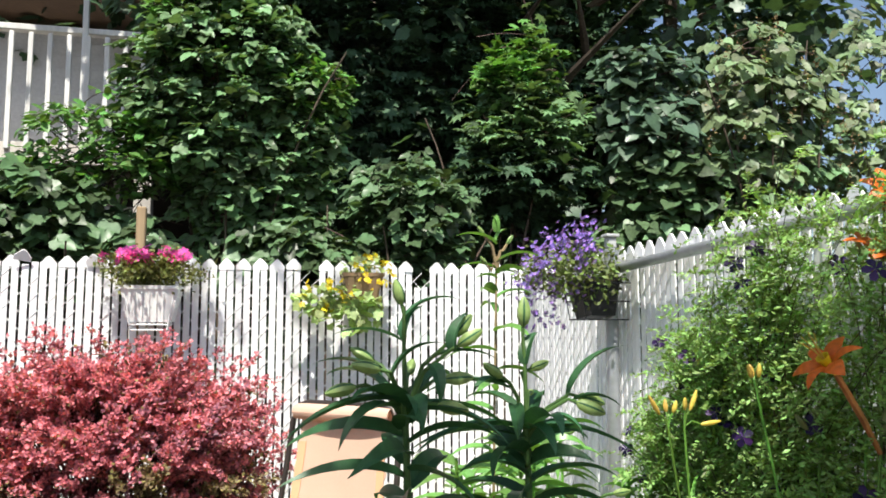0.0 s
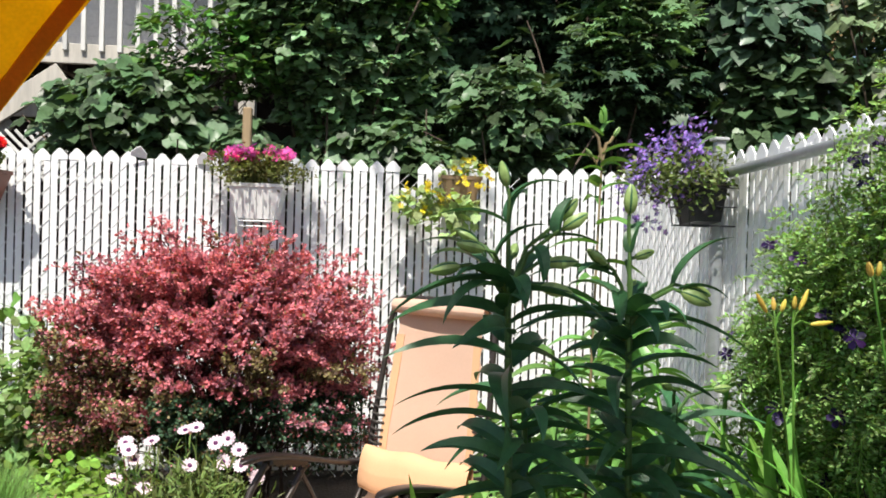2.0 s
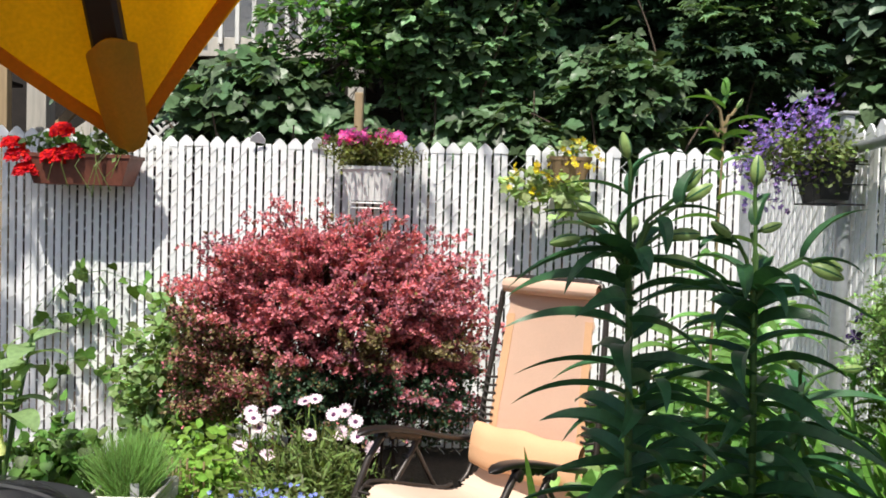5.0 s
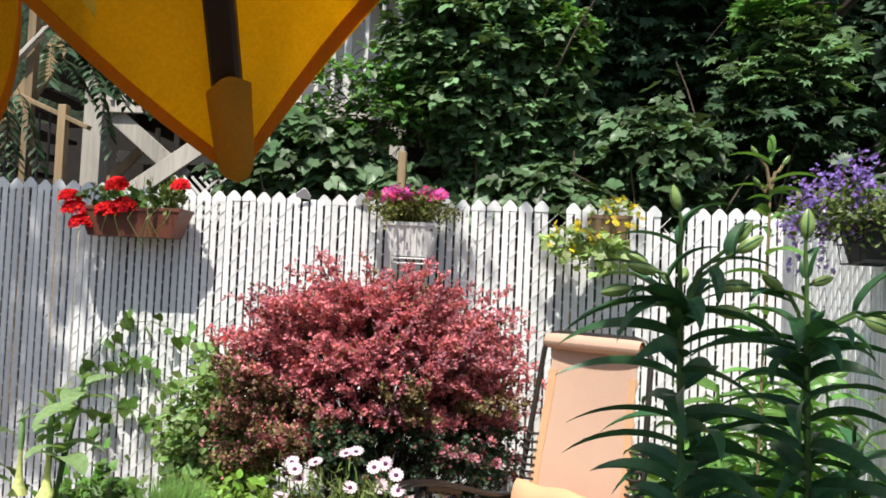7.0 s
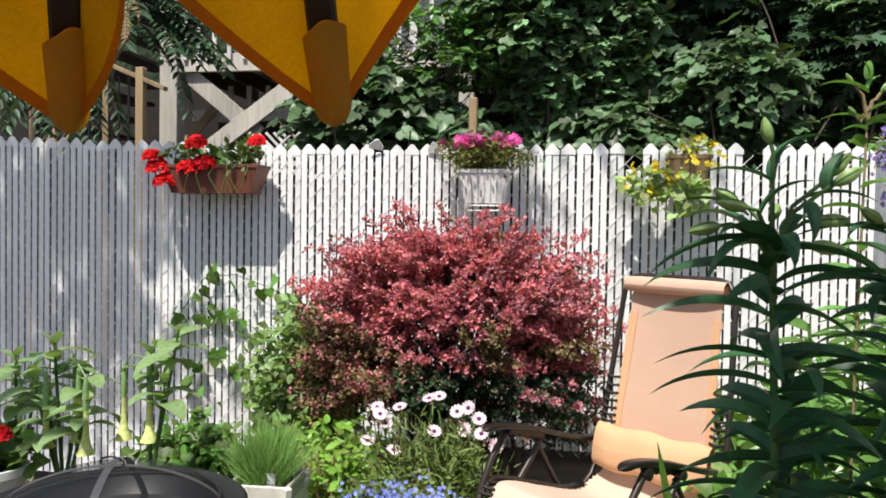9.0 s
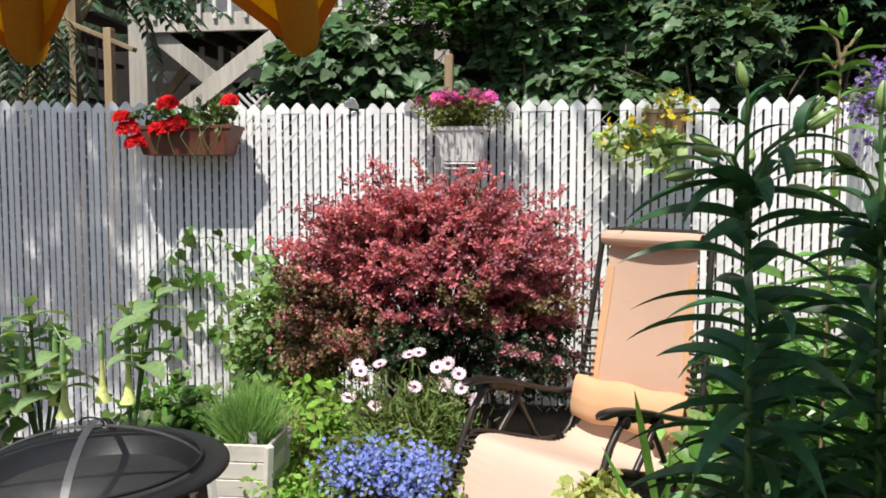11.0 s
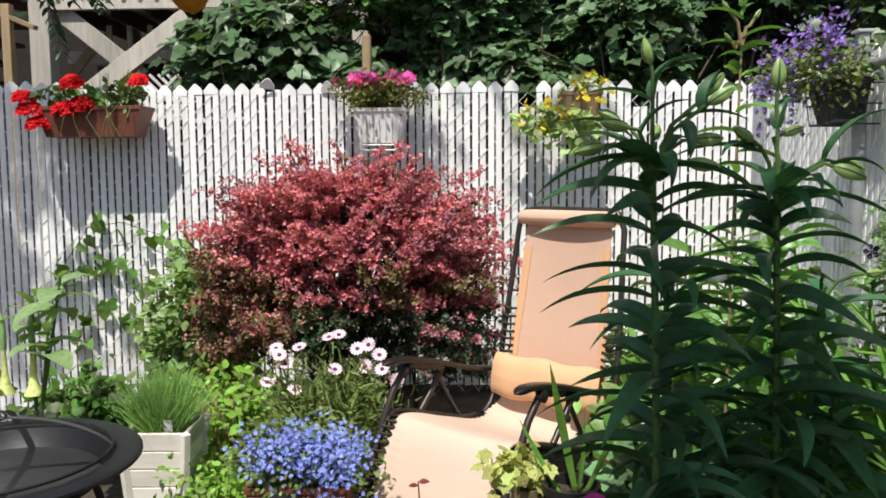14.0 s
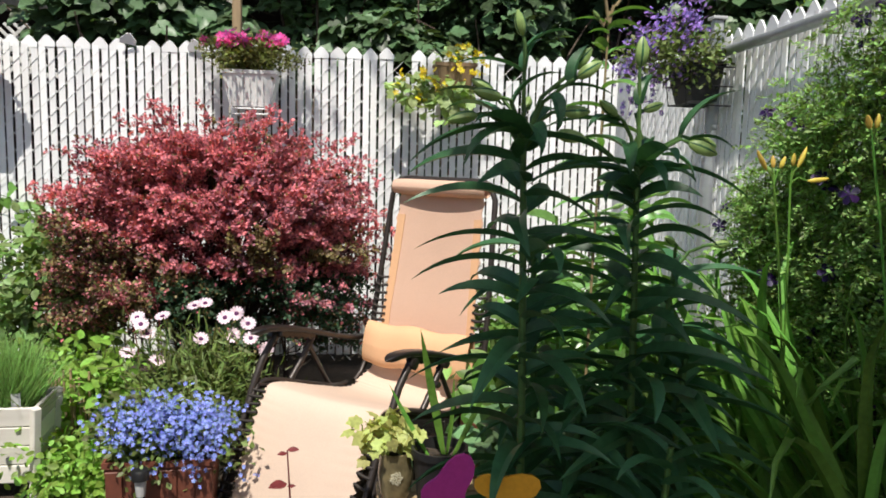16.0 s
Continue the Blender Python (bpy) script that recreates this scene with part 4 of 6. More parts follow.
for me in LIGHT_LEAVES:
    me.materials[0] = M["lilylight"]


def bud_mesh(l, r, mat, stripe=None, n=18):
    """A six-ridged closed bud, with darker stripes down its ridges."""
    b = Builder()
    prof = [(.25, 0), (.72, .12), (1, .36), (.97, .58), (.66, .83), (.2, 1)]
    vs = []
    for q, z in prof:
        for k in range(n):
            a = 2 * math.pi * k / n
            rad = r * q * (1 + .07 * math.cos(3 * a) + .05 * math.cos(6 * a))
            vs.append((rad * math.cos(a), rad * math.sin(a), z * l))
    fs = [(i * n + k, i * n + (k + 1) % n, (i + 1) * n + (k + 1) % n, (i + 1) * n + k) for i in range(len(prof) - 1) for k in range(n)]
    fs += [tuple(range(n))[::-1], tuple(range((len(prof) - 1) * n, len(prof) * n))]
    b.add(vs, fs)
    me = b.mesh("bud", mat, True)
    if stripe:
        me.materials.append(stripe)
        me.polygons.foreach_set("material_index", [1 if (f % n) % 6 == 2 and f < n * (len(prof) - 1) else 0 for f in range(len(fs))])
    return me


BUD = bud_mesh(.060, .0135, M["lilybud"], M["lily"])
SMALLBUD = bud_mesh(.035, .007, M["lilybud"], M["lily"])


def lily(x, y, top, lean, leaves, buds, bracts, seed, label="tall lily with dark strap leaves and closed green buds", thick=1.0, low=.14, stem="stem", bud=None, grow=1.0, foliage=None):
    """A straight stem with leaves all round; buds are (foot, way, size) and bracts (foot, compass, tilt, size, kind) about the stem's top."""
    rr = random.Random(seed)
    o = thing("lily_plant", pose(x, y, 0), label, "lily", "lilies in the bed")
    line = lambda t: Vector((lean[0] * t * t, lean[1] * t * t, top * t))
    b = Builder()
    b.tube([line(t) for t in np.linspace(0, 1, 9)], list(np.linspace(.0115 * thick, .0070 * thick, 9)), 8)
    part("stem", b, M[stem], o, "", True)
    for i in range(leaves):
        t = low + (1.0 - low) * (i / leaves) ** .9
        az = i * 137.5 + rr.uniform(-25, 25)
        me = (foliage or LILY_LEAVES)[rr.choice((0, 1, 2, 4, 2, 1) if t < .9 else (0, 1, 2, 3))]
        sc = rr.uniform(.85, 1.15) * grow * (.8 if t < .35 else 1)
        part("leaf", me, None, o, place=Matrix.Translation(line(t)) @ pose(0, 0, 0, rr.uniform(-10, 8), rr.choice((-1, 1)) * rr.uniform(8, 34), az) @ Matrix.Diagonal((sc, sc, sc, 1)))
    p0 = line(.99)
    for foot, way, size in buds:
        d, q = Vector(foot), Vector(way).normalized()
        b = Builder()
        flat = Vector((d.x, d.y, 0))
        b.tube([p0 - Vector((0, 0, .02)), p0 + flat * .35 + Vector((0, 0, d.z * .6)), p0 + d - q * .02, p0 + d], [.0052, .0046, .0042, .0042], 6)
        stalk = part("bud_stalk", b, M[stem], o, "", True)
        part("bud", bud or BUD, None, stalk, "pale green striped flower bud", place=Matrix.Translation(p0 + d) @ q.to_track_quat("Z", "Y").to_matrix().to_4x4() @ Matrix.Diagonal((size, size, size, 1)))
    for foot, az, tilt, size, kind in bracts:
        part("bract", (foliage or LILY_LEAVES)[kind], None, o, place=Matrix.Translation(p0 + Vector(foot)) @ pose(0, 0, 0, 0, 0, az) @ pose(0, 0, 0, tilt) @ Matrix.Diagonal((size, size, size, 1)))
    return o


lily(.531, 1.52, 1.31, (-.028, 0), 62,
     [((-.008, 0, .215), (-.25, 0, .95), .9), ((.100, 0, .150), (.6, 0, .7), 1.0), ((.105, -.02, .132), (.75, -.1, .5), 1.0), ((-.062, .03, .100), (-.8, .1, .45), .9), ((-.055, -.03, .085), (-.95, -.1, .2), 1.0),
      ((-.10, 0, .05), (-.95, 0, -.2), 1.05), ((.085, .02, .062), (.98, 0, .05), 1.05), ((.06, -.04, .015), (.9, -.3, -.15), 1.05), ((.02, .08, .07), (.3, .8, .5), .9)],
     [((0, 0, .19), -80, 20, .52, 1), ((0, 0, .145), -60, 45, .58, 3), ((-.006, 0, .14), 85, 10, .55, 2), ((-.03, -.03, .072), -90, 30, .6, 0), ((.098, -.02, .120), -60, 50, .75, 5), ((.05, -.03, .095), 190, -70, .58, 3),
      ((-.05, -.01, .07), 75, 12, .6, 1), ((.05, .02, .10), -85, 5, .6, 2), ((0, 0, .02), 100, -12, 1.0, 2), ((0, 0, 0), -75, -8, 1.0, 2), ((.01, -.02, .03), 185, -45, .7, 3), ((.03, .03, .03), -40, 5, .8, 0),
      ((-.03, .03, .03), 50, 10, .8, 0), ((0, -.03, 0), -110, -15, .9, 1), ((-.02, -.02, .01), 130, -25, .85, 0)], 3)
lily(.811, 1.60, 1.255, (-.025, 0), 60,
     [((-.006, 0, .225), (.03, 0, 1), 1.1), ((-.06, -.02, .115), (-.7, -.1, .5), .9), ((.12, 0, .070), (.9, 0, -.25), 1.1), ((.105, -.03, .060), (.9, -.1, -.35), 1.15), ((.03, .08, .06), (.4, .8, .2), .9), ((.015, .02, .13), (.8, 0, .3), .8)],
     [((-.003, -.005, .143), -50, 40, .62, 3), ((-.055, 0, .10), 120, -20, .62, 3), ((.10, 0, .072), -85, 40, .75, 1), ((.05, -.02, .03), -120, -45, .6, 3), ((.10, -.02, .06), -100, -10, .55, 0), ((-.04, -.01, .09), 75, 0, .75, 2),
      ((-.03, -.01, .055), 170, -60, .62, 3), ((0, -.02, .01), 200, -40, .7, 3), ((.02, .03, .02), -30, 10, .8, 0), ((0, .03, .02), 40, 10, .8, 0), ((0, 0, 0), -95, -10, 1.0, 4), ((0, 0, 0), 95, -5, 1.0, 2)], 5)
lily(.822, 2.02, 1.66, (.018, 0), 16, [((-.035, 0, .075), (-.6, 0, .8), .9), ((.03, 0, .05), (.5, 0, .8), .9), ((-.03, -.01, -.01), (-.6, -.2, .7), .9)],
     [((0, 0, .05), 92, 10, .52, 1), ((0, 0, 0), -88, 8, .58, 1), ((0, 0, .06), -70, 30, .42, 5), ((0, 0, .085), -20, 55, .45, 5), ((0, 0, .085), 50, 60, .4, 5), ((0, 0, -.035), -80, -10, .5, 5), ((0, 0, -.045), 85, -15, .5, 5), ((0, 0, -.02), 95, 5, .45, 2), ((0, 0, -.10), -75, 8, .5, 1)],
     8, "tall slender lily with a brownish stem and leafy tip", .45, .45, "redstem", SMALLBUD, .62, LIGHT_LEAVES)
lily(.95, 1.85, 1.00, (.05, 0), 44, [((.10, 0, .05), (.9, 0, .1), .8), ((-.03, -.05, .06), (-.6, -.5, .3), .8)], [], 12, "tall lily with dark strap leaves")
lily(.63, 1.80, 1.05, (-.03, 0), 46, [], [], 13, "tall lily with dark strap leaves")
lily(.67, 1.62, .74, (.02, 0), 34, [], [], 15, "young lily with dark strap leaves")
lily(.92, 1.64, .80, (.03, 0), 36, [], [], 16, "young lily with dark strap leaves")
lily(.80, 1.40, .66, (.02, 0), 30, [], [], 14, "young lily with dark strap leaves")

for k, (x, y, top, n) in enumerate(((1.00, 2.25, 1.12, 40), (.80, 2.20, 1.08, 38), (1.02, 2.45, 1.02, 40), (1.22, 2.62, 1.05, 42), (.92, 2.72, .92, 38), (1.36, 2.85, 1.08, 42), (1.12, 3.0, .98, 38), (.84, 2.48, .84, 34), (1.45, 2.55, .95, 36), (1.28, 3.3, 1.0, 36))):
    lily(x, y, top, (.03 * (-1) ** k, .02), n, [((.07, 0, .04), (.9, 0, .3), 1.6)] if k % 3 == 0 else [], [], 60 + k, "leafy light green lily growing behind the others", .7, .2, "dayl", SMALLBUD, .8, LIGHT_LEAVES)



def blade(length, width, lift, bend, at, n=10):
    """A daylily blade: it rises straight, folds over at a part of its length and hangs; the keel runs down its middle."""
    b = Builder()
    y = z = 0.0
    vs = []
    for i in range(n + 1):
        t = i / n
        ang = lift - .22 * t - bend / (1 + math.exp(-(t - at) * 16))
        w = .5 * width * min(1, .45 + 2.2 * t) * (1 if t < .45 else max(.03, 1 - ((t - .45) / .55) ** 1.8))
        up = (-math.sin(ang) * .45 * w, math.cos(ang) * .45 * w)
        vs += [(-w, y + up[0], z + up[1]), (0, y, z), (w, y + up[0], z + up[1])]
        y += math.cos(ang) * length / n
        z += math.sin(ang) * length / n
    fs = []
    for i in range(n):
        k = i * 3
        fs += [(k, k + 1, k + 4, k + 3), (k + 1, k + 2, k + 5, k + 4)]
    return b.add(vs, fs)


DAY = [blade(*a).mesh("blade", M["dayl"], True) for a in
       ((1.05, .042, 1.60, 1.3, .86), (1.00, .045, 1.58, 1.9, .78), (1.10, .040, 1.60, 1.0, .90), (.92, .046, 1.58, 2.7, .72), (.95, .042, 1.56, 1.5, .80), (.80, .048, 1.60, 2.5, .66))]


def daylily(x, y, n, seed, tall=1.25, way=65, label="clump of arching bright green daylily blades"):
    """A fan of blades, most of them leaning towards the compass angle way."""
    rr = random.Random(seed)
    o = thing("daylily_clump", pose(x, y, 0), label, "daylily", "daylilies along the side fence")
    for i in range(n):
        sc = rr.uniform(.62, 1.1) * tall
        lean, az = (rr.gauss(30, 12), rr.gauss(way, 28)) if i % 3 else (rr.uniform(3, 18), rr.uniform(-120, 180))
        part("blade", DAY[rr.randrange(6)], None, o, place=pose(rr.gauss(0, .05), rr.gauss(0, .05), 0, 0, 0, az) @ pose(0, 0, 0, -max(2, lean)) @ pose(0, 0, 0, 0, 0, rr.gauss(-20, 60)) @ Matrix.Diagonal((1, sc, sc, 1)))
    return o


for i, (x, y, n, tall, way) in enumerate(((1.40, 1.78, 22, .96, 85), (1.50, 1.96, 24, 1.06, 80), (1.60, 2.12, 26, 1.16, 75), (1.52, 1.66, 28, 1.06, 80), (1.60, 1.80, 32, 1.20, 65), (1.60, 1.56, 32, 1.16, 60))):
    daylily(x, y, n, 40 + i, tall, way)

OBUD = [bud_mesh(.058, .0062, M["orangebud"]), bud_mesh(.052, .0075, M["greybud"]), bud_mesh(.034, .006, M["orangebud"])]
OPETAL = [strap(.105, w, 2.1, 1.42, -.25, 9).mesh("petal", M["orange"], True) for w in (.048, .032)]


def flower_scape(x, y, top, lean, buds, blooms_at, label):
    """A thin daylily stalk; buds are (way, kind), open flowers (offset, way, size)."""
    o = thing("daylily_flower", pose(x, y, 0), label, "daylily flower", "orange daylilies")
    line = lambda t: Vector((lean[0] * t * t, lean[1] * t * t, top * t))
    b = Builder()
    b.tube([line(t) for t in np.linspace(0, 1, 8)], list(np.linspace(.0042, .0030, 8)), 6)
    part("stalk", b, M["dayl"], o, "", True)
    p = line(1)
    for k, (way, kind) in enumerate(buds):
        d = Vector(way).normalized()
        b = Builder()
        b.tube([p, p + d * .02 + Vector((0, 0, .012)), p + d * .045], .0024, 5)
        stalk = part("bud_stalk", b, M["dayl"], o)
        part("bud", OBUD[kind], None, stalk, "slim yellow-green bud", place=Matrix.Translation(p + d * .043) @ d.to_track_quat("Z", "Y").to_matrix().to_4x4())
    for off, way, s in blooms_at:
        d, q = Vector(way).normalized(), p + Vector(off)
        b = Builder()
        b.tube([p, p.lerp(q, .5) + Vector((.008, 0, -.008)), q], [.0055, .0075, .0065], 8)
        bloom = part("flower_tube", b, M["spent"], o, "faded brown-orange flower tube", True)
        m = Matrix.Translation(q) @ d.to_track_quat("Z", "Y").to_matrix().to_4x4()
        b = Builder()
        b.lathe([(.004, -.004), (.006, .02), (.015, .05), (.013, .05), (.004, .02)], 10)
        part("throat", b, M["yellow"], bloom, "yellow throat", True, m)
        for a in range(6):
            part("petal", OPETAL[a % 2], None, bloom, place=m @ pose(0, 0, .012, 0, 0, a * 60 + 7) @ Matrix.Diagonal((s, s, s, 1)))
        for a in range(6):
            b = Builder()
            w = Vector((math.cos(a) * .018, math.sin(a) * .018, .105))
            b.tube([(0, 0, .03), (w.x * .3, w.y * .3, .07), w], .0012, 4)
            part("stamen", b, M["orangebud"], bloom, "", False, m)
    return o


flower_scape(1.45, 1.42, 1.20, (.06, -.02), [((.2, 0, 1), 1)], [((-.115, -.02, .17), (-.75, -.05, .8), .95)], "orange daylily with a faded tube on a tall stalk")
flower_scape(1.51, 1.50, 1.585, (.06, -.03), [((.5, 0, .6), 1), ((-.4, 0, .9), 1)], [((.0, 0, .03), (.1, -.5, .8), 1.0)], "orange-red daylily in flower on a tall stalk")
flower_scape(1.58, 1.52, 1.74, (.05, -.03), [((.2, 0, .8), 1)], [((.0, 0, .03), (-.2, -.6, .4), .8)], "orange-red daylily in flower on a tall stalk")
flower_scape(1.33, 1.80, 1.205, (-.10, .0), [((-.6, 0, 1), 0), ((.25, -.1, .9), 2), ((.0, .2, 1), 2)], [], "daylily stalk with a slim yellow-orange bud")
flower_scape(1.31, 1.80, 1.210, (-.035, .0), [((.0, -.1, 1), 2), ((.38, 0, .95), 0), ((.97, -.1, .14), 0)], [], "daylily stalk with slim yellow buds and a withered flower")
flower_scape(1.50, 1.60, 1.305, (-.145, .0), [((-.3, 0, 1), 2), ((.1, 0, 1), 2), ((-.05, .3, 1), 2)], [], "daylily stalk with small yellow buds")
flower_scape(1.48, 1.60, 1.190, (.035, .0), [((-.7, 0, .8), 1), ((-.2, -.2, 1), 1), ((.25, 0, 1), 1), ((.7, .1, .7), 1)], [], "daylily stalk with slim grey-green buds")


# clematis on the side fence
def clematis():
    o = thing("clematis", pose(SIDE_X - .12, 2.3, 0), "clematis vine with fine leaves and purple flowers on the side fence", "vine")
    n, wisps = 190, 34
    base = np.stack([RNG.normal(0, .03, n + wisps), np.concatenate([RNG.uniform(-.95, .15, n), RNG.uniform(.0, .40, wisps)]), np.zeros(n + wisps)], 1)
    ends = np.stack([RNG.normal(-.03, .05, n + wisps), np.concatenate([RNG.uniform(-1.1, .25, n), RNG.uniform(-.25, .40, wisps)]), RNG.uniform(.75, 2.10, n + wisps)], 1)
    ends[:n, 0] -= .10 * np.clip((ends[:n, 2] - .9) / .6, 0, 1) * RNG.uniform(.3, 1, n)
    lim = 2.0 - np.maximum(0, ends[:, 1] + .55) * 1.15
    lim[n:] += .25
    ends[:, 2] = np.minimum(ends[:, 2], lim * RNG.uniform(.85, 1.0, n + wisps))
    paths = arching(base, ends, .05, 9)
    twigs("vines", paths, .0025, M["twig"], o)
    # side sprays of small leaves in pairs
    k = 8200
    root, way = along_twigs(paths, 36, .12, .025)
    keep = RNG.random(len(root)) < np.clip((root[:, 2] - .35) / .5, .08, 1)
    root, way = root[keep], way[keep]
    pick = RNG.choice(len(root), min(k, len(root)), replace=False)
    root, way = root[pick], unit(way[pick] * .5 + RNG.normal(size=(len(pick), 3)) + np.array([-.45, -.2, .1]))
    length = .05 + .08 * RNG.random(len(pick))
    s = np.linspace(.15, 1, 9)
    pos = root[:, None] + way[:, None] * (s[None, :, None] * length[:, None, None]) + np.array([0, 0, -.05]) * (s ** 2)[None, :, None]
    side = unit(np.cross(way, np.array([0, 0, 1.0]) + .4 * RNG.normal(size=way.shape)))
    lp, la, lf = [], [], []
    for sg in (-1, 1):
        lp.append(pos.reshape(-1, 3))
        la.append((side[:, None] * sg + way[:, None] * .6 + .35 * RNG.normal(size=pos.shape)).reshape(-1, 3))
        lf.append((np.array([-.3, -.2, .9]) + .4 * RNG.normal(size=pos.shape)).reshape(-1, 3))
    lp, la, lf = np.concatenate(lp), np.concatenate(la), np.concatenate(lf)
    lp[:, 0] = np.minimum(lp[:, 0], .07 + .02 * RNG.random(len(lp)))
    scatter("foliage", SMALL, lp, la, lf, .012 + .014 * RNG.random(len(lp)), M["clem"], o, "", .7)
    pick = RNG.choice(len(root), 40, replace=False)
    fp, fa, ff = [], [], []
    for i in pick:
        c = root[i] + np.array([-.09, -.04, -.02 if root[i][2] > 1.8 else .02])
        nrm = unit(np.array([-.6, -.6, .4]) + .35 * RNG.normal(size=3))
        u = unit(np.cross(nrm, [0, 0, 1]))
        w = np.cross(nrm, u)
        for q in range(5):
            a = q * 1.2566
            fp.append(c)
            fa.append(u * math.cos(a) + w * math.sin(a) - .25 * nrm)
            ff.append(nrm)
    scatter("blossom", PETAL, fp, fa, ff, .029, M["darkviolet"], o, "dark purple flowers")
    return o


clematis()


def hanging_vine(at, rad, clumps, per, size, shape, mat, label, name="garden_plant", category="plant", spread=(.05, .05, .05), hollow=.2):
    o = thing(name, pose(*at), label, category)
    k = 12
    ends = rand_dirs(k) * np.array(rad) * .8 + np.array([0, 0, rad[2]])
    twigs("stems", arching(RNG.normal(size=(k, 3)) * np.array([.04, .04, 0]), ends, .03), .003, M["stem"], o)
    leaf_mass(o, "foliage", (0, 0, rad[2]), rad, clumps, per, spread, size, shape, mat, "", hollow, .2, .005)
    return o


# low green growth along the back fence and in the beds
hanging_vine((-1.5, 4.32, 0), (.32, .07, .34), 26, 7, .06, OVATE, "vine", "leafy vine creeping up the white fence")
hanging_vine((-1.27, 3.72, 0), (.27, .16, .47), 150, 12, .06, OVATE, "raspberry", "raspberry-like shrub with fresh green leaves")
hanging_vine((-1.80, 3.6, 0), (.26, .15, .15), 55, 11, .06, HEART, "vine", "low dark green plant by the fence")
hanging_vine((-0.95, 3.25, 0), (.32, .25, .20), 90, 13, .05, OVATE, "herb", "low lime green herb in the bed")
hanging_vine((-0.82, 2.72, 0), (.17, .24, .10), 90, 14, .035, OVATE, "herb", "low lime green herb in the bed")
hanging_vine((1.2, 3.6, 0), (.5, .5, .30), 110, 12, .09, OVATE, "vine", "leafy green plant by the corner of the fence")
hanging_vine((1.1, 2.75, 0), (.45, .35, .26), 90, 12, .09, OVATE, "clem", "leafy green plant in the bed")
hanging_vine((.85, 2.3, 0), (.3, .25, .24), 60, 12, .1, OVATE, "hedge", "leafy green plant behind the lilies")
o = thing("fence_vine", pose(-1.95, 4.40, .55), "thin vine with small leaves climbing the fence", "vine")
pts = [(-.35, 0, .25), (-.2, -.02, .45), (0, -.02, .48), (.25, -.02, .4), (.45, -.02, .2), (.5, 0, -.1)]
pth = np.array([pts, [(x - .1, y, z - .25) for x, y, z in pts], [(x * .6 - .1, y, z - .5) for x, y, z in pts]], float)
twigs("stems", pth, .003, M["stem"], o)
p, w = along_twigs(pth, 30, .0, .03)
p[:, 1] = np.minimum(p[:, 1], 0.0)
scatter("foliage", HEART, p, unit(RNG.normal(size=p.shape) + np.array([0, 0, -.8])), unit(np.array([0, -1, .5]) + .4 * RNG.normal(size=p.shape)), .06 + .04 * RNG.random(len(p)), M["vine"], o)


# ---------------------------------------------------------------- hanging planters on the fence
def tapered_box(w0, d0, w1, d1, h, wall=.006, rim=.012):
    """An open box pot, narrower at its foot, with a lip round the top."""
    b = Builder()
    def ring(w, d, z):
        return [(-w / 2, -d / 2, z), (w / 2, -d / 2, z), (w / 2, d / 2, z), (-w / 2, d / 2, z)]
    rings = [ring(w0, d0, 0), ring(w1, d1, h - .02), ring(w1 + rim, d1 + rim, h - .02), ring(w1 + rim, d1 + rim, h), ring(w1 - wall, d1 - wall, h), ring(w0 - wall, d0 - wall, .02)]
    vs = [p for r in rings for p in r]
    fs = [(0, 3, 2, 1), (20, 21, 22, 23)]
    for i in range(5):
        for k in range(4):
            fs.append((i * 4 + k, i * 4 + (k + 1) % 4, (i + 1) * 4 + (k + 1) % 4, (i + 1) * 4 + k))
    return b.add(vs, fs)


def soil_in(parent, w, d, z):
    b = Builder()
    b.grid(lambda u, v: ((u - .5) * w, (v - .5) * d, z + .006 * math.sin(9 * u) * math.cos(7 * v)), 6, 6, .004)
    part("potting_soil", b, M["soil"], parent)


def petals(parent, name, centres, normals, size, mat, count=5, label="", shape=PETAL):
    fp, fa, ff = [], [], []
    for c, nrm in zip(centres, normals):
        u = unit(np.cross(nrm, [.1, .2, 1]))
        w = np.cross(nrm, u)
        for k in range(count):
            a = k * 2 * math.pi / count
            fp.append(c)
            fa.append(u * math.cos(a) + w * math.sin(a) + .2 * nrm)
            ff.append(nrm)
    return scatter(name, shape, fp, fa, ff, size, M[mat], parent, label)


def blooms(centre, rad, n, toward=(0, -.6, .7)):
    d = rand_dirs(n)
    d[:, 2] = np.abs(d[:, 2])
    d[:, 1] = -np.abs(d[:, 1])
    return np.array(centre) + d * np.array(rad), unit(d + np.array(toward) + .3 * RNG.normal(size=d.shape))


def sprays(centre, rad, clusters, per, spread=.026):
    """Loose clusters of blooms with gaps between them."""
    d = rand_dirs(clusters)
    d[:, 1] = -np.abs(d[:, 1])
    cc = np.array(centre) + d * np.array(rad) * (.55 + .55 * RNG.random(clusters))[:, None]
    p = (cc[:, None] + RNG.normal(size=(clusters, per, 3)) * np.array([spread, spread, spread * 1.3])).reshape(-1, 3)
    return p, unit(np.array([0, -.7, .6]) + .6 * RNG.normal(size=p.shape))


# white square pot with magenta flowers
o = thing("hanging_pot", pose(-.40, 4.30, 1.475), "white square plastic pot with magenta flowers on a wire bracket", "flower pot", "planters on the back fence")
part("pot", tapered_box(.215, .16, .285, .21, .19), M["whitepot"], o)
for x in (-.07, -.035, 0, .035, .07):
    b = Builder()
    b.box((x, -.099, .09), (.006, .006, .13), Matrix.Rotation(radians(7), 3, "X"), .001)
    part("rib", b, M["whitepot"], o)
soil_in(o, .25, .17, .16)
b = Builder()
for z in (-.012, -.04):
    b.tube([(-.09, .12, z), (-.09, -.09, z), (.09, -.09, z), (.09, .12, z)], .004, 6)
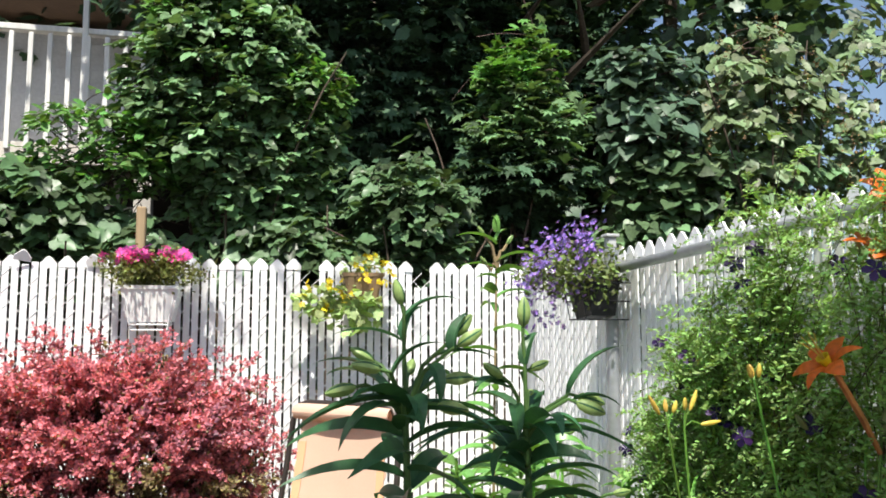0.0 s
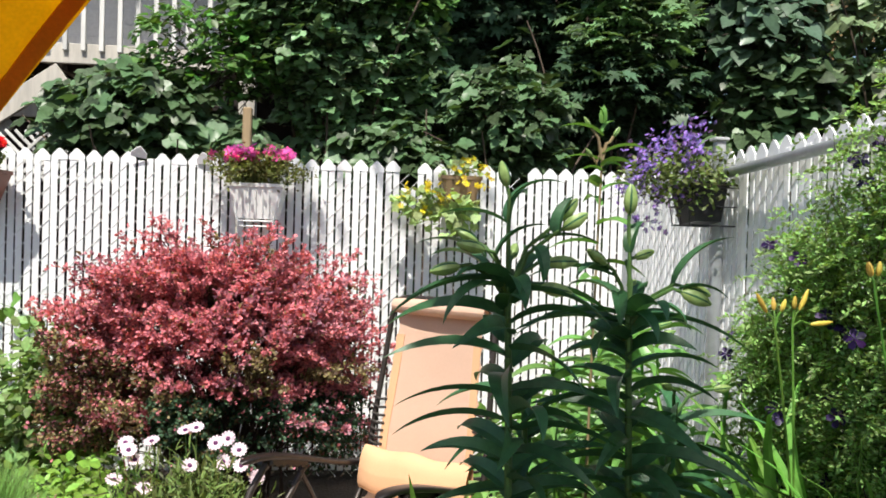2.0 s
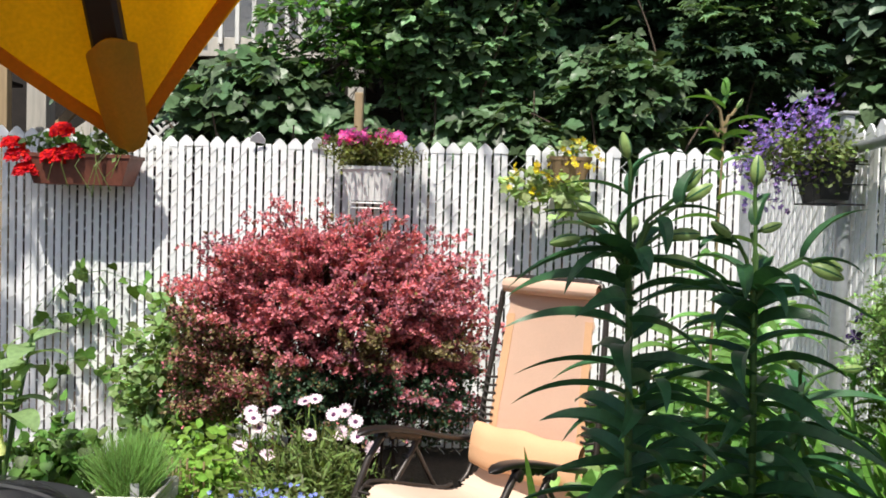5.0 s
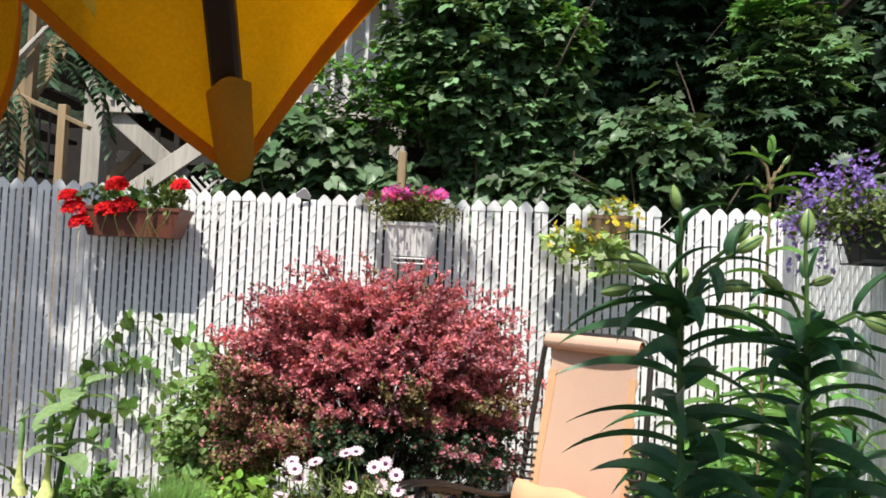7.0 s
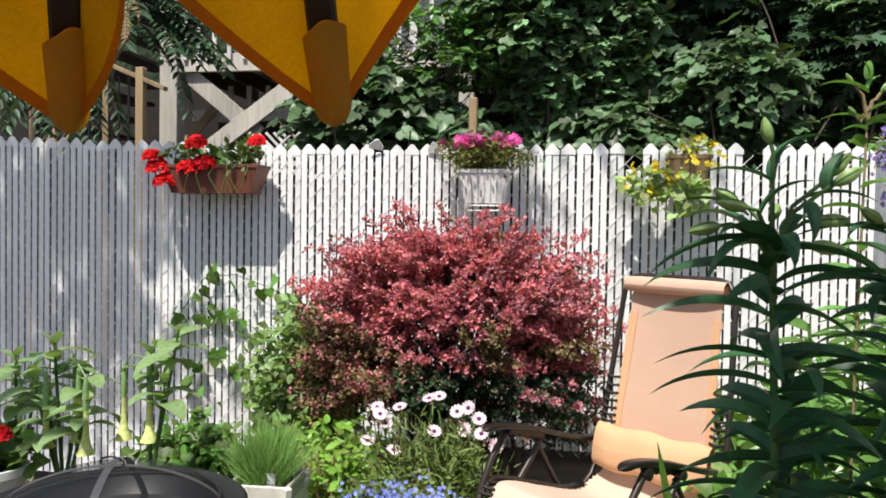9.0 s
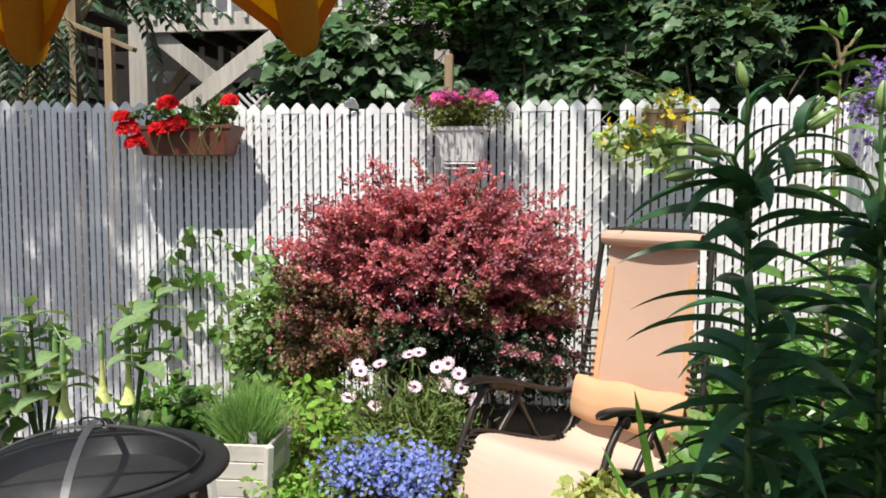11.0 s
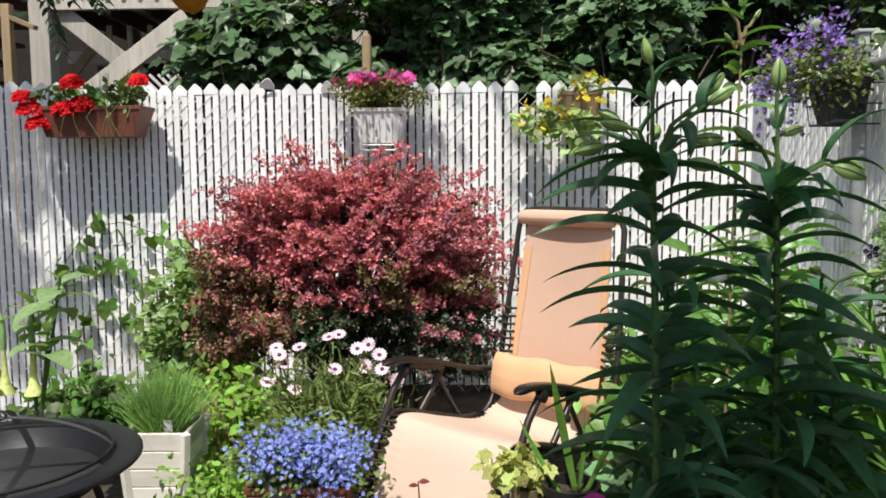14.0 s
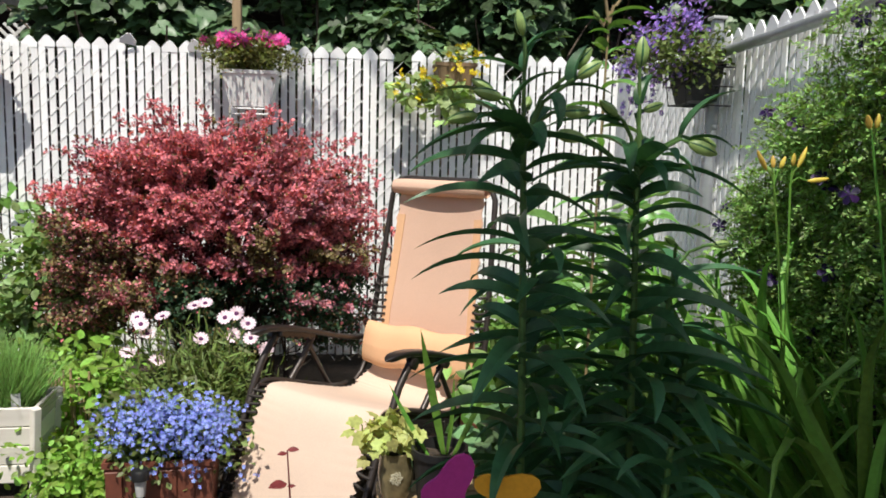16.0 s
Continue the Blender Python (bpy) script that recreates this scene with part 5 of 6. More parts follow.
b.tube([(-.09, -.09, -.04), (-.13, -.10, .2)], .004, 6)
b.tube([(.09, -.09, -.04), (.13, -.10, .2)], .004, 6)
part("bracket", b, M["wire"], o, "white wire bracket")
leaf_mass(o, "foliage", (0, -.02, .27), (.24, .13, .085), 150, 26, (.03, .03, .022), .024, SMALL, "potfoliage", "fine olive green foliage", .2, -.3, None, (0, -.4, .8))
c, nn = sprays((0, -.03, .34), (.23, .11, .022), 27, 4, .014)
petals(o, "blossom", c, nn, .023, "magenta", 5, "magenta flowers")

# terracotta trough with red geraniums
o = thing("trough_planter", pose(-2.03, 4.29, 1.52), "terracotta-coloured trough with red geraniums hung on the fence", "planter", "planters on the back fence")
part("trough", tapered_box(.50, .15, .60, .19, .17), M["terra"], o)
soil_in(o, .55, .16, .14)
leaf_mass(o, "foliage", (-.12, -.01, .21), (.26, .10, .08), 24, 8, (.03, .03, .02), .05, HEART, "vine", "geranium leaves", .2, .2)
leaf_mass(o, "dry_foliage", (.2, -.01, .24), (.12, .08, .08), 26, 10, (.02, .02, .03), .045, SMALL, "petgreen", "dry sprigs", .2, -.4)
for cx, cz, r in ((-.33, .13, .06), (-.29, .05, .055), (-.36, .2, .05), (-.08, .27, .06), (-.03, .15, .065), (-.13, .13, .06), (.30, .29, .04)):
    c, nn = blooms((cx, -.09, cz), (r, .045, r), 38)
    petals(o, "bloom", c, nn, .027, "red", 5, "red geranium head")
for k in range(9):
    x = R.uniform(-.2, .26)
    b = Builder()
    b.tube([(x, -.1, .17), (x + R.uniform(-.05, .05), -.14, .1), (x + R.uniform(-.12, .1), -.13, R.uniform(-.08, .05))], .0022, 4)
    part("trailing_stem", b, M["petgreen"], o, "pale trailing stem")
for k in range(14):
    x = R.uniform(0, .25)
    b = Builder()
    b.tube([(x, -.02, .15), (x + R.uniform(-.06, .06), -.05, R.uniform(.25, .36))], .0016, 4)
    part("dry_stem", b, M["petgreen"], o)

# brown basket with yellow flowers
o = thing("hanging_basket", pose(.71, 4.33, 1.60), "brown slatted basket with trailing yellow flowers", "hanging basket", "planters on the back fence")
part("basket", tapered_box(.16, .13, .22, .17, .15), M["brownpot"], o)
for x in (-.07, -.025, .025, .07):
    b = Builder()
    b.box((x, -.078, .07), (.035, .006, .13), Matrix.Rotation(radians(7), 3, "X"), .002)
    part("stave", b, M["brownpot"], o)
soil_in(o, .19, .14, .12)
leaf_mass(o, "foliage", (-.02, -.01, .18), (.13, .06, .04), 14, 5, (.03, .02, .03), .04, LOBED, "paleyel", "yellow-green leaves", .3, .2)
leaf_mass(o, "trailing_foliage", (-.19, -.08, -.01), (.20, .05, .08), 24, 4, (.035, .03, .03), .055, LOBED, "paleyel", "yellow-green trailing leaves", .3, .4)
leaf_mass(o, "lower_foliage", (-.03, -.10, -.06), (.22, .05, .045), 18, 5, (.035, .03, .03), .065, LOBED, "paleyel", "pale green trailing leaves", .3, .4)
for cc, rr_, k in (((-.20, -.10, .04), (.18, .05, .10), 8), ((.0, -.02, .2), (.14, .06, .06), 6), ((.02, -.11, .06), (.13, .03, .12), 6)):
    c, nn = sprays(cc, rr_, k, 3, .02)
    petals(o, "blossom", c, nn, .019, "yellow", 5, "yellow flowers")

# black pot with purple lobelia on the side fence
o = thing("wall_pot", pose(SIDE_X - .135, 3.20, 1.50, 0, 0, -82), "black plastic pot of violet flowers in a wire holder", "flower pot")
part("pot", tapered_box(.13, .12, .185, .16, .165), M["blackpot"], o, place=pose(.01, 0, .0, 0, -7, 0))
soil_in(o, .22, .17, .16)
b = Builder()
for z in (-.01, .07, .15):
    s = .8 + z * 1.2
    b.tube([(-.10 * s, .12, z), (-.10 * s, -.105 * s, z), (.11 * s, -.105 * s, z), (.11 * s, .12, z)], .0032, 6)
for x in (-.07, 0, .07):
    b.tube([(x, .12, -.01), (x, -.085, -.01), (x * 1.2, -.108, .16)], .003, 6)
part("wire_holder", b, M["iron"], o, "black wire holder")
leaf_mass(o, "foliage", (.02, -.09, .20), (.22, .22, .09), 110, 12, (.04, .04, .035), .03, SMALL, "petgreen", "thin olive foliage", .2, .0)
c, nn = sprays((.02, -.10, .23), (.29, .27, .12), 84, 7, .022)
c[:, 2] += .3 * c[:, 0]
petals(o, "blossom", c, nn, .0115, "violet", 5, "violet flowers")
c, nn = sprays((-.18, -.16, .06), (.12, .08, .16), 8, 5)
petals(o, "trailing_blossom", c, nn, .016, "violet", 5, "violet flowers hanging over the edge")


# ---------------------------------------------------------------- pots and things on the ground
def board_planter(m):
    o = thing("planter_box", m, "whitewashed wooden planter box of boards with fine grass", "planter")
    w0, w1, h = .225, .275, .32
    for s in range(4):
        for k in range(4):
            z = .055 + k * .068
            wk = w0 + (w1 - w0) * (z / h)
            b = Builder()
            b.box((0, -wk / 2, z + .033), (wk - .004, .016, .0655), Matrix.Rotation(radians(4.5), 3, "X"), .003)
            part("board", b, M["planter"], o, place=pose(0, 0, 0, 0, 0, s * 90))
    for sx in (-1, 1):
        for sy in (-1, 1):
            b = Builder()
            b.beam((sx * (w0 / 2 + .003), sy * (w0 / 2 + .003), 0), (sx * (w1 / 2 + .006), sy * (w1 / 2 + .006), h + .006), .034, .034)
            part("corner_post", b, M["planter"], o)
    soil_in(o, .25, .25, .29)
    n = 1700
    d = RNG.normal(size=(n, 3)) * np.array([.52, .52, .10]) + np.array([0, 0, 1])
    p = np.concatenate([RNG.normal(size=(n, 2)) * .045, np.full((n, 1), .29)], 1)
    scatter("grass_tuft", BLADE, p, d, unit(np.array([0, -1, .2]) + .5 * RNG.normal(size=(n, 3))), .16 + .12 * RNG.random(n), M["grass"], o, "fine green grass tuft", .08)
    b = Builder()
    b.box((.06, -.12, .345), (.036, .003, .05), None, .001)
    part("plant_tag", b, M["greypot"], o, "small grey plant tag")
    return o


board_planter(pose(-1.075, 2.79, 0, 0, 0, 3) @ Matrix.Diagonal((.86, .86, 1.04, 1)))

o = thing("cane_edging", pose(-.98, 3.06, 0, 0, 0, 12), "short row of split tan canes edging the bed", "edging")
for k in range(11):
    b = Builder()
    h = .33 + R.uniform(-.02, .05)
    b.tube([(0, 0, 0), (R.uniform(-.006, .006), 0, h * .5), (R.uniform(-.008, .008), 0, h)], [.0065, .006, .005], 7)
    part("cane", b, M["tanwood"], o, place=pose(-.085 + .017 * k, R.uniform(-.004, .004), 0))
b = Builder()
b.tube([(-.095, -.008, .22), (.095, -.008, .225)], .003, 6)
part("binding_wire", b, M["iron"], o)

# trough of blue lobelia, with daisies behind
o = thing("trough_planter", pose(-.47, 2.50, 0, 0, 0, 3), "red-brown wooden trough overflowing with blue lobelia", "planter")
part("trough", tapered_box(.31, .20, .34, .22, .25), M["terra"], o)
for x in np.linspace(-.14, .14, 6):
    b = Builder()
    b.box((x, -.108, .11), (.052, .008, .22), Matrix.Rotation(radians(3), 3, "X"), .002)
    part("board", b, M["terra"], o)
b = Builder()
b.box((0, -.113, .05), (.33, .008, .025), None, .002)
part("batten", b, M["terra"], o)
soil_in(o, .3, .19, .22)
leaf_mass(o, "foliage", (0, -.01, .30), (.22, .14, .12), 140, 18, (.035, .03, .035), .028, SMALL, "petgreen", "fine green foliage", .2, .0)
c, nn = sprays((.02, -.02, .36), (.235, .16, .085), 120, 10, .024)
petals(o, "blossom", c, nn, .0085, "blue", 5, "small blue flowers")
c, nn = sprays((.06, -.13, .24), (.22, .04, .07), 11, 6, .02)
petals(o, "trailing_blossom", c, nn, .0085, "blue", 5, "small blue flowers hanging over the rim")

o = thing("daisy_plant", pose(-.40, 2.95, -.0), "african daisy plant with white and purple-eyed flowers", "flowers")
leaf_mass(o, "foliage", (0, 0, .30), (.30, .22, .22), 130, 18, (.04, .04, .05), .06, BLADE, "petgreen", "narrow grey-green leaves", .15, -.6, .0)
for dx, dz, dy, tilt in tuple((a, z - .06, y, t) for a, z, y, t in ((-.27, .66, 0, 20), (-.25, .64, -.03, 30), (-.18, .66, .02, 10), (-.23, .60, -.02, 15), (-.31, .52, 0, 20), (-.19, .50, -.04, 20), (-.06, .70, .03, 10), (-.02, .71, .03, 15), (-.03, .58, -.02, 25), (.06, .66, 0, 40), (.09, .59, 0, 60), (.15, .64, -.02, 35), (.165, .59, -.05, 35), (.22, .54, -.03, 70), (.10, .67, .03, 50))):
    b = Builder()
    b.tube([(dx * .4, dy, .25), (dx * .8, dy, (dz + .25) / 2), (dx, dy, dz)], .0022, 5)
    stalk = part("flower_stalk", b, M["stem"], o)
    nrm = unit(np.array([R.uniform(-.3, .3), -math.sin(radians(tilt)) - .25, math.cos(radians(tilt))]))
    petals(stalk, "daisy", [np.array([dx, dy, dz])], [nrm], .031, "white", 13, "white daisy tinged pink", ([(-.07, 0, 0), (.07, 0, 0), (-.20, .6, .03), (.20, .6, .03), (-.12, 1, 0), (.12, 1, 0)], [(0, 1, 3, 2), (2, 3, 5, 4)]))
    b = Builder()
    mm = Vector(nrm).to_track_quat("Z", "Y").to_matrix()
    b.lathe([(.009, 0), (.009, .003), (.004, .006)], 10, Vector((dx, dy, dz)) + Vector(nrm) * .002, mm)
    part("daisy_eye", b, M["eye"], stalk)

# maroon plumes of a small plant beside the daisies
o = thing("plume_plant", pose(-.77, 3.1, 0), "small plant with two arching maroon plumes", "plant")
for line in (((.06, 0, 0), (.09, 0, .60), (.03, -.02, .65), (-.08, -.03, .665)), ((.14, 0, 0), (.17, 0, .50), (.15, -.01, .68), (.095, -.02, .735))):
    pth = np.array([[(1 - t) ** 3 * np.array(line[0]) + 3 * t * (1 - t) ** 2 * np.array(line[1]) + 3 * t * t * (1 - t) * np.array(line[2]) + t ** 3 * np.array(line[3]) for t in np.linspace(0, 1, 10)]])
    twigs("plume_stem", pth, .003, M["maroon"], o, 5)
    p, w = along_twigs(pth, 90, .62, .006)
    scatter("plume", SMALL, p, unit(w + .8 * RNG.normal(size=p.shape)), unit(RNG.normal(size=p.shape) + np.array([0, -.4, .6])), .016, M["maroon"], o, "tiny maroon leaves")

# solar stake light
o = thing("solar_light", pose(-.505, 2.32, 0), "small black solar stake light beside the lobelia trough", "garden light")
b = Builder()
b.lathe([(.011, 0), (.013, .16), (.012, .165)], 12)
part("stake", b, M["blackpot"], o, "", True)
b = Builder()
b.lathe([(.014, .165), (.019, .215), (.019, .22)], 14)
part("lens", b, M["greypot"], o, "grey plastic lens", True)
b = Builder()
b.lathe([(.027, .22), (.028, .245), (.024, .252), (.004, .254)], 16)
part("lamp_head", b, M["blackpot"], o, "", True)

# fire pit
o = thing("fire_pit", pose(-1.285, 2.06, 0) @ Matrix.Diagonal((.97, .97, .915, 1)), "round black steel fire pit with a domed spark screen", "fire pit")
b = Builder()
b.lathe([(.02, .33), (.2, .35), (.3, .41), (.335, .485), (.345, .50), (.415, .505), (.425, .498), (.425, .488), (.34, .482), (.29, .40), (.19, .338), (.02, .32)], 48)
part("bowl", b, M["iron"], o, "black enamel bowl with a wide rim", True)
b = Builder()
b.lathe([(.30, .435), (.28, .43), (.18, .395), (.02, .385)], 32)
part("ash_bed", b, M["ironin"], o, "grey ash and soot", True)
for k in range(4):
    a = radians(45 + 90 * k)
    b = Builder()
    b.tube([(.27 * math.cos(a), .27 * math.sin(a), .42), (.33 * math.cos(a), .33 * math.sin(a), .2), (.36 * math.cos(a), .36 * math.sin(a), .0)], .014, 8)
    part("leg", b, M["iron"], o, "", True)
b = Builder()
DOME = lambda r: .512 + .125 * max(0, 1 - (r / .335) ** 2) ** .75
b.grid(lambda u, v: ((.006 + .329 * v) * math.cos(2 * math.pi * u), (.006 + .329 * v) * math.sin(2 * math.pi * u), DOME(.006 + .329 * v)), 64, 20)
screen = part("spark_screen", b, M["gauze"], o, "domed black wire gauze screen", True)
for a0 in (0.35, 0.35 + math.pi / 2):
    b = Builder()
    b.grid(lambda u, v: ((2 * v - 1) * .337 * math.cos(a0) - (u - .5) * .024 * math.sin(a0), (2 * v - 1) * .337 * math.sin(a0) + (u - .5) * .024 * math.cos(a0), DOME(abs(2 * v - 1) * .337) + .003), 2, 28, .002)
    part("screen_strap", b, M["strapm"], screen, "dark steel strap", True)
b = Builder()
b.tube([(.337 * math.cos(t), .337 * math.sin(t), .514) for t in np.linspace(0, 2 * math.pi, 48)], .006, 6, False)
part("screen_ring", b, M["iron"], screen, "", True)
b = Builder()
b.tube([(.042 * math.cos(t), .006, .648 + .019 * math.sin(t)) for t in np.linspace(0, 2 * math.pi, 25)], .0035, 6, False)
part("lift_ring", b, M["iron"], screen, "black wire lifting ring", True)

# angel's trumpets
TLEAF = [strap(l, w, d, a, .2, 8).mesh("leaf", M["trump"], True) for l, w, d, a in ((.155, .080, 1.1, .60), (.135, .070, 1.2, .75), (.175, .086, 1.3, .50), (.10, .048, .8, 1.1))]
for x, y, top, seed, fl, tips in ((-1.47, 2.60, .95, 3, ((.01, -.02, .51), (-.12, .02, .50)), ((.12, 0, .95), (-.02, .05, .86), (.10, -.06, .78))),
                                  (-1.82, 2.58, .88, 4, ((-.03, -.06, .48), (.08, -.02, .50), (.15, -.08, .47), (.03, .03, .51)), ((-.04, 0, .88), (.08, .02, .80), (-.14, .0, .76), (.15, -.06, .68), (-.03, -.05, .66))),
                                  (-2.12, 2.7, .80, 5, ((.1, -.1, .42),), ((.0, 0, .80), (.10, .0, .70)))):
    rr = random.Random(seed)
    o = thing("trumpet_plant", pose(x, y, 0), "tall plant with large pointed leaves and hanging pale yellow trumpets", "trumpet plant", "trumpet plants")
    for k, p in enumerate(tips):
        b = Builder()
        b.tube([(0, 0, 0), (p[0] * .15, p[1] * .15, p[2] * .45), (p[0] * .7, p[1] * .7, p[2] * .8), p], [.010, .008, .006, .004], 8)
        stem = part("stem", b, M["stem"], o, "", True)
        for i in range(8):
            sc = rr.uniform(.85, 1.15) * (.85 if i > 5 else 1)
            part("leaf", TLEAF[3 if i > 5 else rr.randrange(3)], None, stem, place=pose(p[0] * (1 - .03 * (8 - i)), p[1], p[2] - .017 * (8 - i), 0, 0, i * 137.5 + k * 50) @ pose(0, 0, 0, rr.uniform(-14, 10), rr.uniform(-10, 10), 0) @ Matrix.Diagonal((sc, sc, sc, 1)))
    for fx, fy, fz in fl:
        b = Builder()
        b.lathe([(.009, .17), (.008, .14), (.011, .08), (.018, .035), (.034, .0), (.031, .003), (.009, .06), (.005, .14)], 12, (fx, fy, fz))
        bell = b
        b = Builder()
        b.lathe([(.003, .29), (.009, .27), (.011, .21), (.010, .165), (.004, .165)], 10, (fx, fy, fz))
        b.tube([(0, 0, top * .86), (fx * .7, fy * .7, fz + .33), (fx, fy, fz + .285)], .003, 5)
        calyx = part("calyx", b, M["trump"], o, "green calyx", True)
        part("trumpet", bell, M["trumpfl"], calyx, "pale yellow hanging trumpet", True)

# pots at the foot of the lilies
o = thing("plant_bench", pose(.40, 2.08, 0), "low weathered plank bench under two pots", "bench")
for y in (-.09, 0, .09):
    b = Builder()
    b.box((0, y, .2325), (.34, .082, .025), None, .004)
    part("plank", b, M["tanwood"], o)
for x in (-.14, .14):
    b = Builder()
    b.box((x, 0, .11), (.035, .24, .22), None, .004)
    part("leg", b, M["tanwood"], o)
o = thing("flower_pot", pose(.282, 2.08, .245) @ Matrix.Diagonal((.62, .62, .70, 1)), "olive glazed pot with chartreuse leaves", "flower pot")
b = Builder()
b.lathe([(.05, 0), (.075, .04), (.085, .12), (.075, .19), (.08, .215), (.07, .215), (.066, .18)], 24)
part("pot", b, M["glazed"], o, "", True)
b = Builder()
for k in range(26):
    a, r = k * 2.4, .028 * math.sqrt(k / 26)
    b.lathe([(.006, -.003), (.005, .002), (.001, .004)], 6, (r * math.cos(a), -.083, .12 + r * math.sin(a)), Matrix.Rotation(radians(90), 3, "X"))
part("relief", b, M["pale"], o, "pale moulded rosette", True)
soil_in(o, .09, .09, .19)
leaf_mass(o, "foliage", (-.05, -.01, .30), (.13, .09, .06), 24, 5, (.025, .025, .02), .065, LOBED, "gold", "yellow-green leaves", .2, .3)
o = thing("flower_pot", pose(.405, 2.03, .245) @ Matrix.Diagonal((.92, .92, .72, 1)), "black plastic nursery pot with long green blades", "flower pot")
b = Builder()
b.lathe([(.065, 0), (.083, .22), (.09, .222), (.09, .25), (.082, .25), (.075, .2)], 28)
part("pot", b, M["blackpot"], o, "", True)
soil_in(o, .12, .12, .21)
WIDE = strap(.44, .026, .30, 1.66, .3, 8).mesh("blade", M["dayl"], True)
for dx, lean, az, sc in ((.015, -9, 178, 1.0), (-.03, -24, 200, .62), (.04, 20, 160, .70), (.02, 5, 20, .6)):
    part("blade", WIDE, None, o, place=pose(dx, 0, .2, 0, lean, 0) @ pose(0, 0, 0, 0, 0, az) @ Matrix.Diagonal((sc, sc, sc * 1.25, 1)))

# foam flower ornament on a stake
o = thing("garden_ornament", pose(.372, 1.36, 0) @ Matrix.Diagonal((1, 1, .925, 1)), "magenta and yellow foam petals on a garden stake", "ornament")
b = Builder()
b.tube([(0, .012, 0), (0, .012, .66)], .004, 6)
part("stake", b, M["greypot"], o)


def foam_petal(name, cx, cz, ang, mat, s):
    b = Builder()
    ring = []
    for k in range(28):
        a = 2 * math.pi * k / 28
        r = .055 + .028 * math.cos(a) ** 3 + .012 * math.cos(3 * a + .6)
        ring.append((r * math.cos(a) * s, r * math.sin(a) * s * .8))
    n = len(ring)
    vs = [(x, y, z) for y in (-.004, .004) for x, z in ring]
    b.add(vs, [tuple(range(n)), tuple(range(n, 2 * n))[::-1]] + [(i, i + n, (i + 1) % n + n, (i + 1) % n) for i in range(n)])
    part(name, b, mat, o, place=pose(cx, 0, cz, 0, ang, 0))


foam_petal("petal", -.03, .64, -70, M["pinkfoam"], 1.0)
foam_petal("petal", .068, .632, -20, M["yelfoam"], 1.02)
foam_petal("petal", -.04, .54, 150, M["yelfoam"], .9)
foam_petal("petal", .05, .53, 60, M["pinkfoam"], .9)

# pots at the edge of the bed
o = thing("flower_pot", pose(-2.0, 2.42, 0), "tall white pot with red geraniums beside the fire pit", "flower pot")
b = Builder()
b.lathe([(.08, 0), (.10, .3), (.12, .40), (.128, .40), (.128, .43), (.115, .43), (.10, .38)], 24)
part("pot", b, M["whitepot"], o, "", True)
soil_in(o, .15, .15, .39)
leaf_mass(o, "foliage", (0, 0, .48), (.12, .12, .06), 24, 8, (.03, .03, .02), .06, HEART, "vine", "geranium leaves", .2, .2)
c, nn = blooms((.03, -.03, .55), (.07, .05, .04), 60)
petals(o, "blossom", c, nn, .02, "red", 5, "red geranium heads")
o = thing("flower_pot", pose(.70, 2.62, 0), "terracotta pot standing behind the lilies", "flower pot")
b = Builder()
b.lathe([(.09, 0), (.135, .26), (.15, .262), (.15, .31), (.138, .31), (.12, .25)], 28)
part("pot", b, M["terra"], o, "", True)
soil_in(o, .17, .17, .27)
leaf_mass(o, "foliage", (0, 0, .36), (.13, .13, .07), 20, 8, (.03, .03, .02), .08, OVATE, "vine", "green leaves", .2, .2)
o = thing("seedling", pose(-.03, 2.06, 0), "thin seedling with maroon leaves in front of the lounger", "seedling")
b = Builder()
b.tube([(0, 0, 0), (.012, 0, .2), (.0, 0, .41)], [.004, .003, .002], 6)
part("stem", b, M["maroon"], o)
for z, az, sc in ((.41, 10, .035), (.40, 190, .03), (.31, 200, .06), (.30, 20, .025), (.22, 210, .03), (.18, 15, .05), (.1, 190, .04)):
    a = radians(az)
    scatter("leaf", OVATE, [(0, 0, z)], [(math.cos(a), math.sin(a) - .3, .1)], [(0, -.5, 1)], sc, M["maroon"], o)

# stones edging the bed
for i, (x, y, s) in enumerate(((-.75, 2.25, .07), (-.62, 2.18, .06), (-.35, 2.2, .07), (-.2, 2.12, .06), (.02, 2.05, .07), (.15, 1.98, .05))):
    b = Builder()
    b.grid(lambda u, v: (s * math.sin(math.pi * v) * math.cos(2 * math.pi * u) * (1 + .15 * math.sin(7 * u + i)), s * .8 * math.sin(math.pi * v) * math.sin(2 * math.pi * u), s * .3 + s * .5 * math.cos(math.pi * v)), 12, 8)
    tagged(part("stone", b, M["stone"], None, "", True, pose(x, y, 0)), "pale rounded stone edging the bed", "stone", "bed stones")


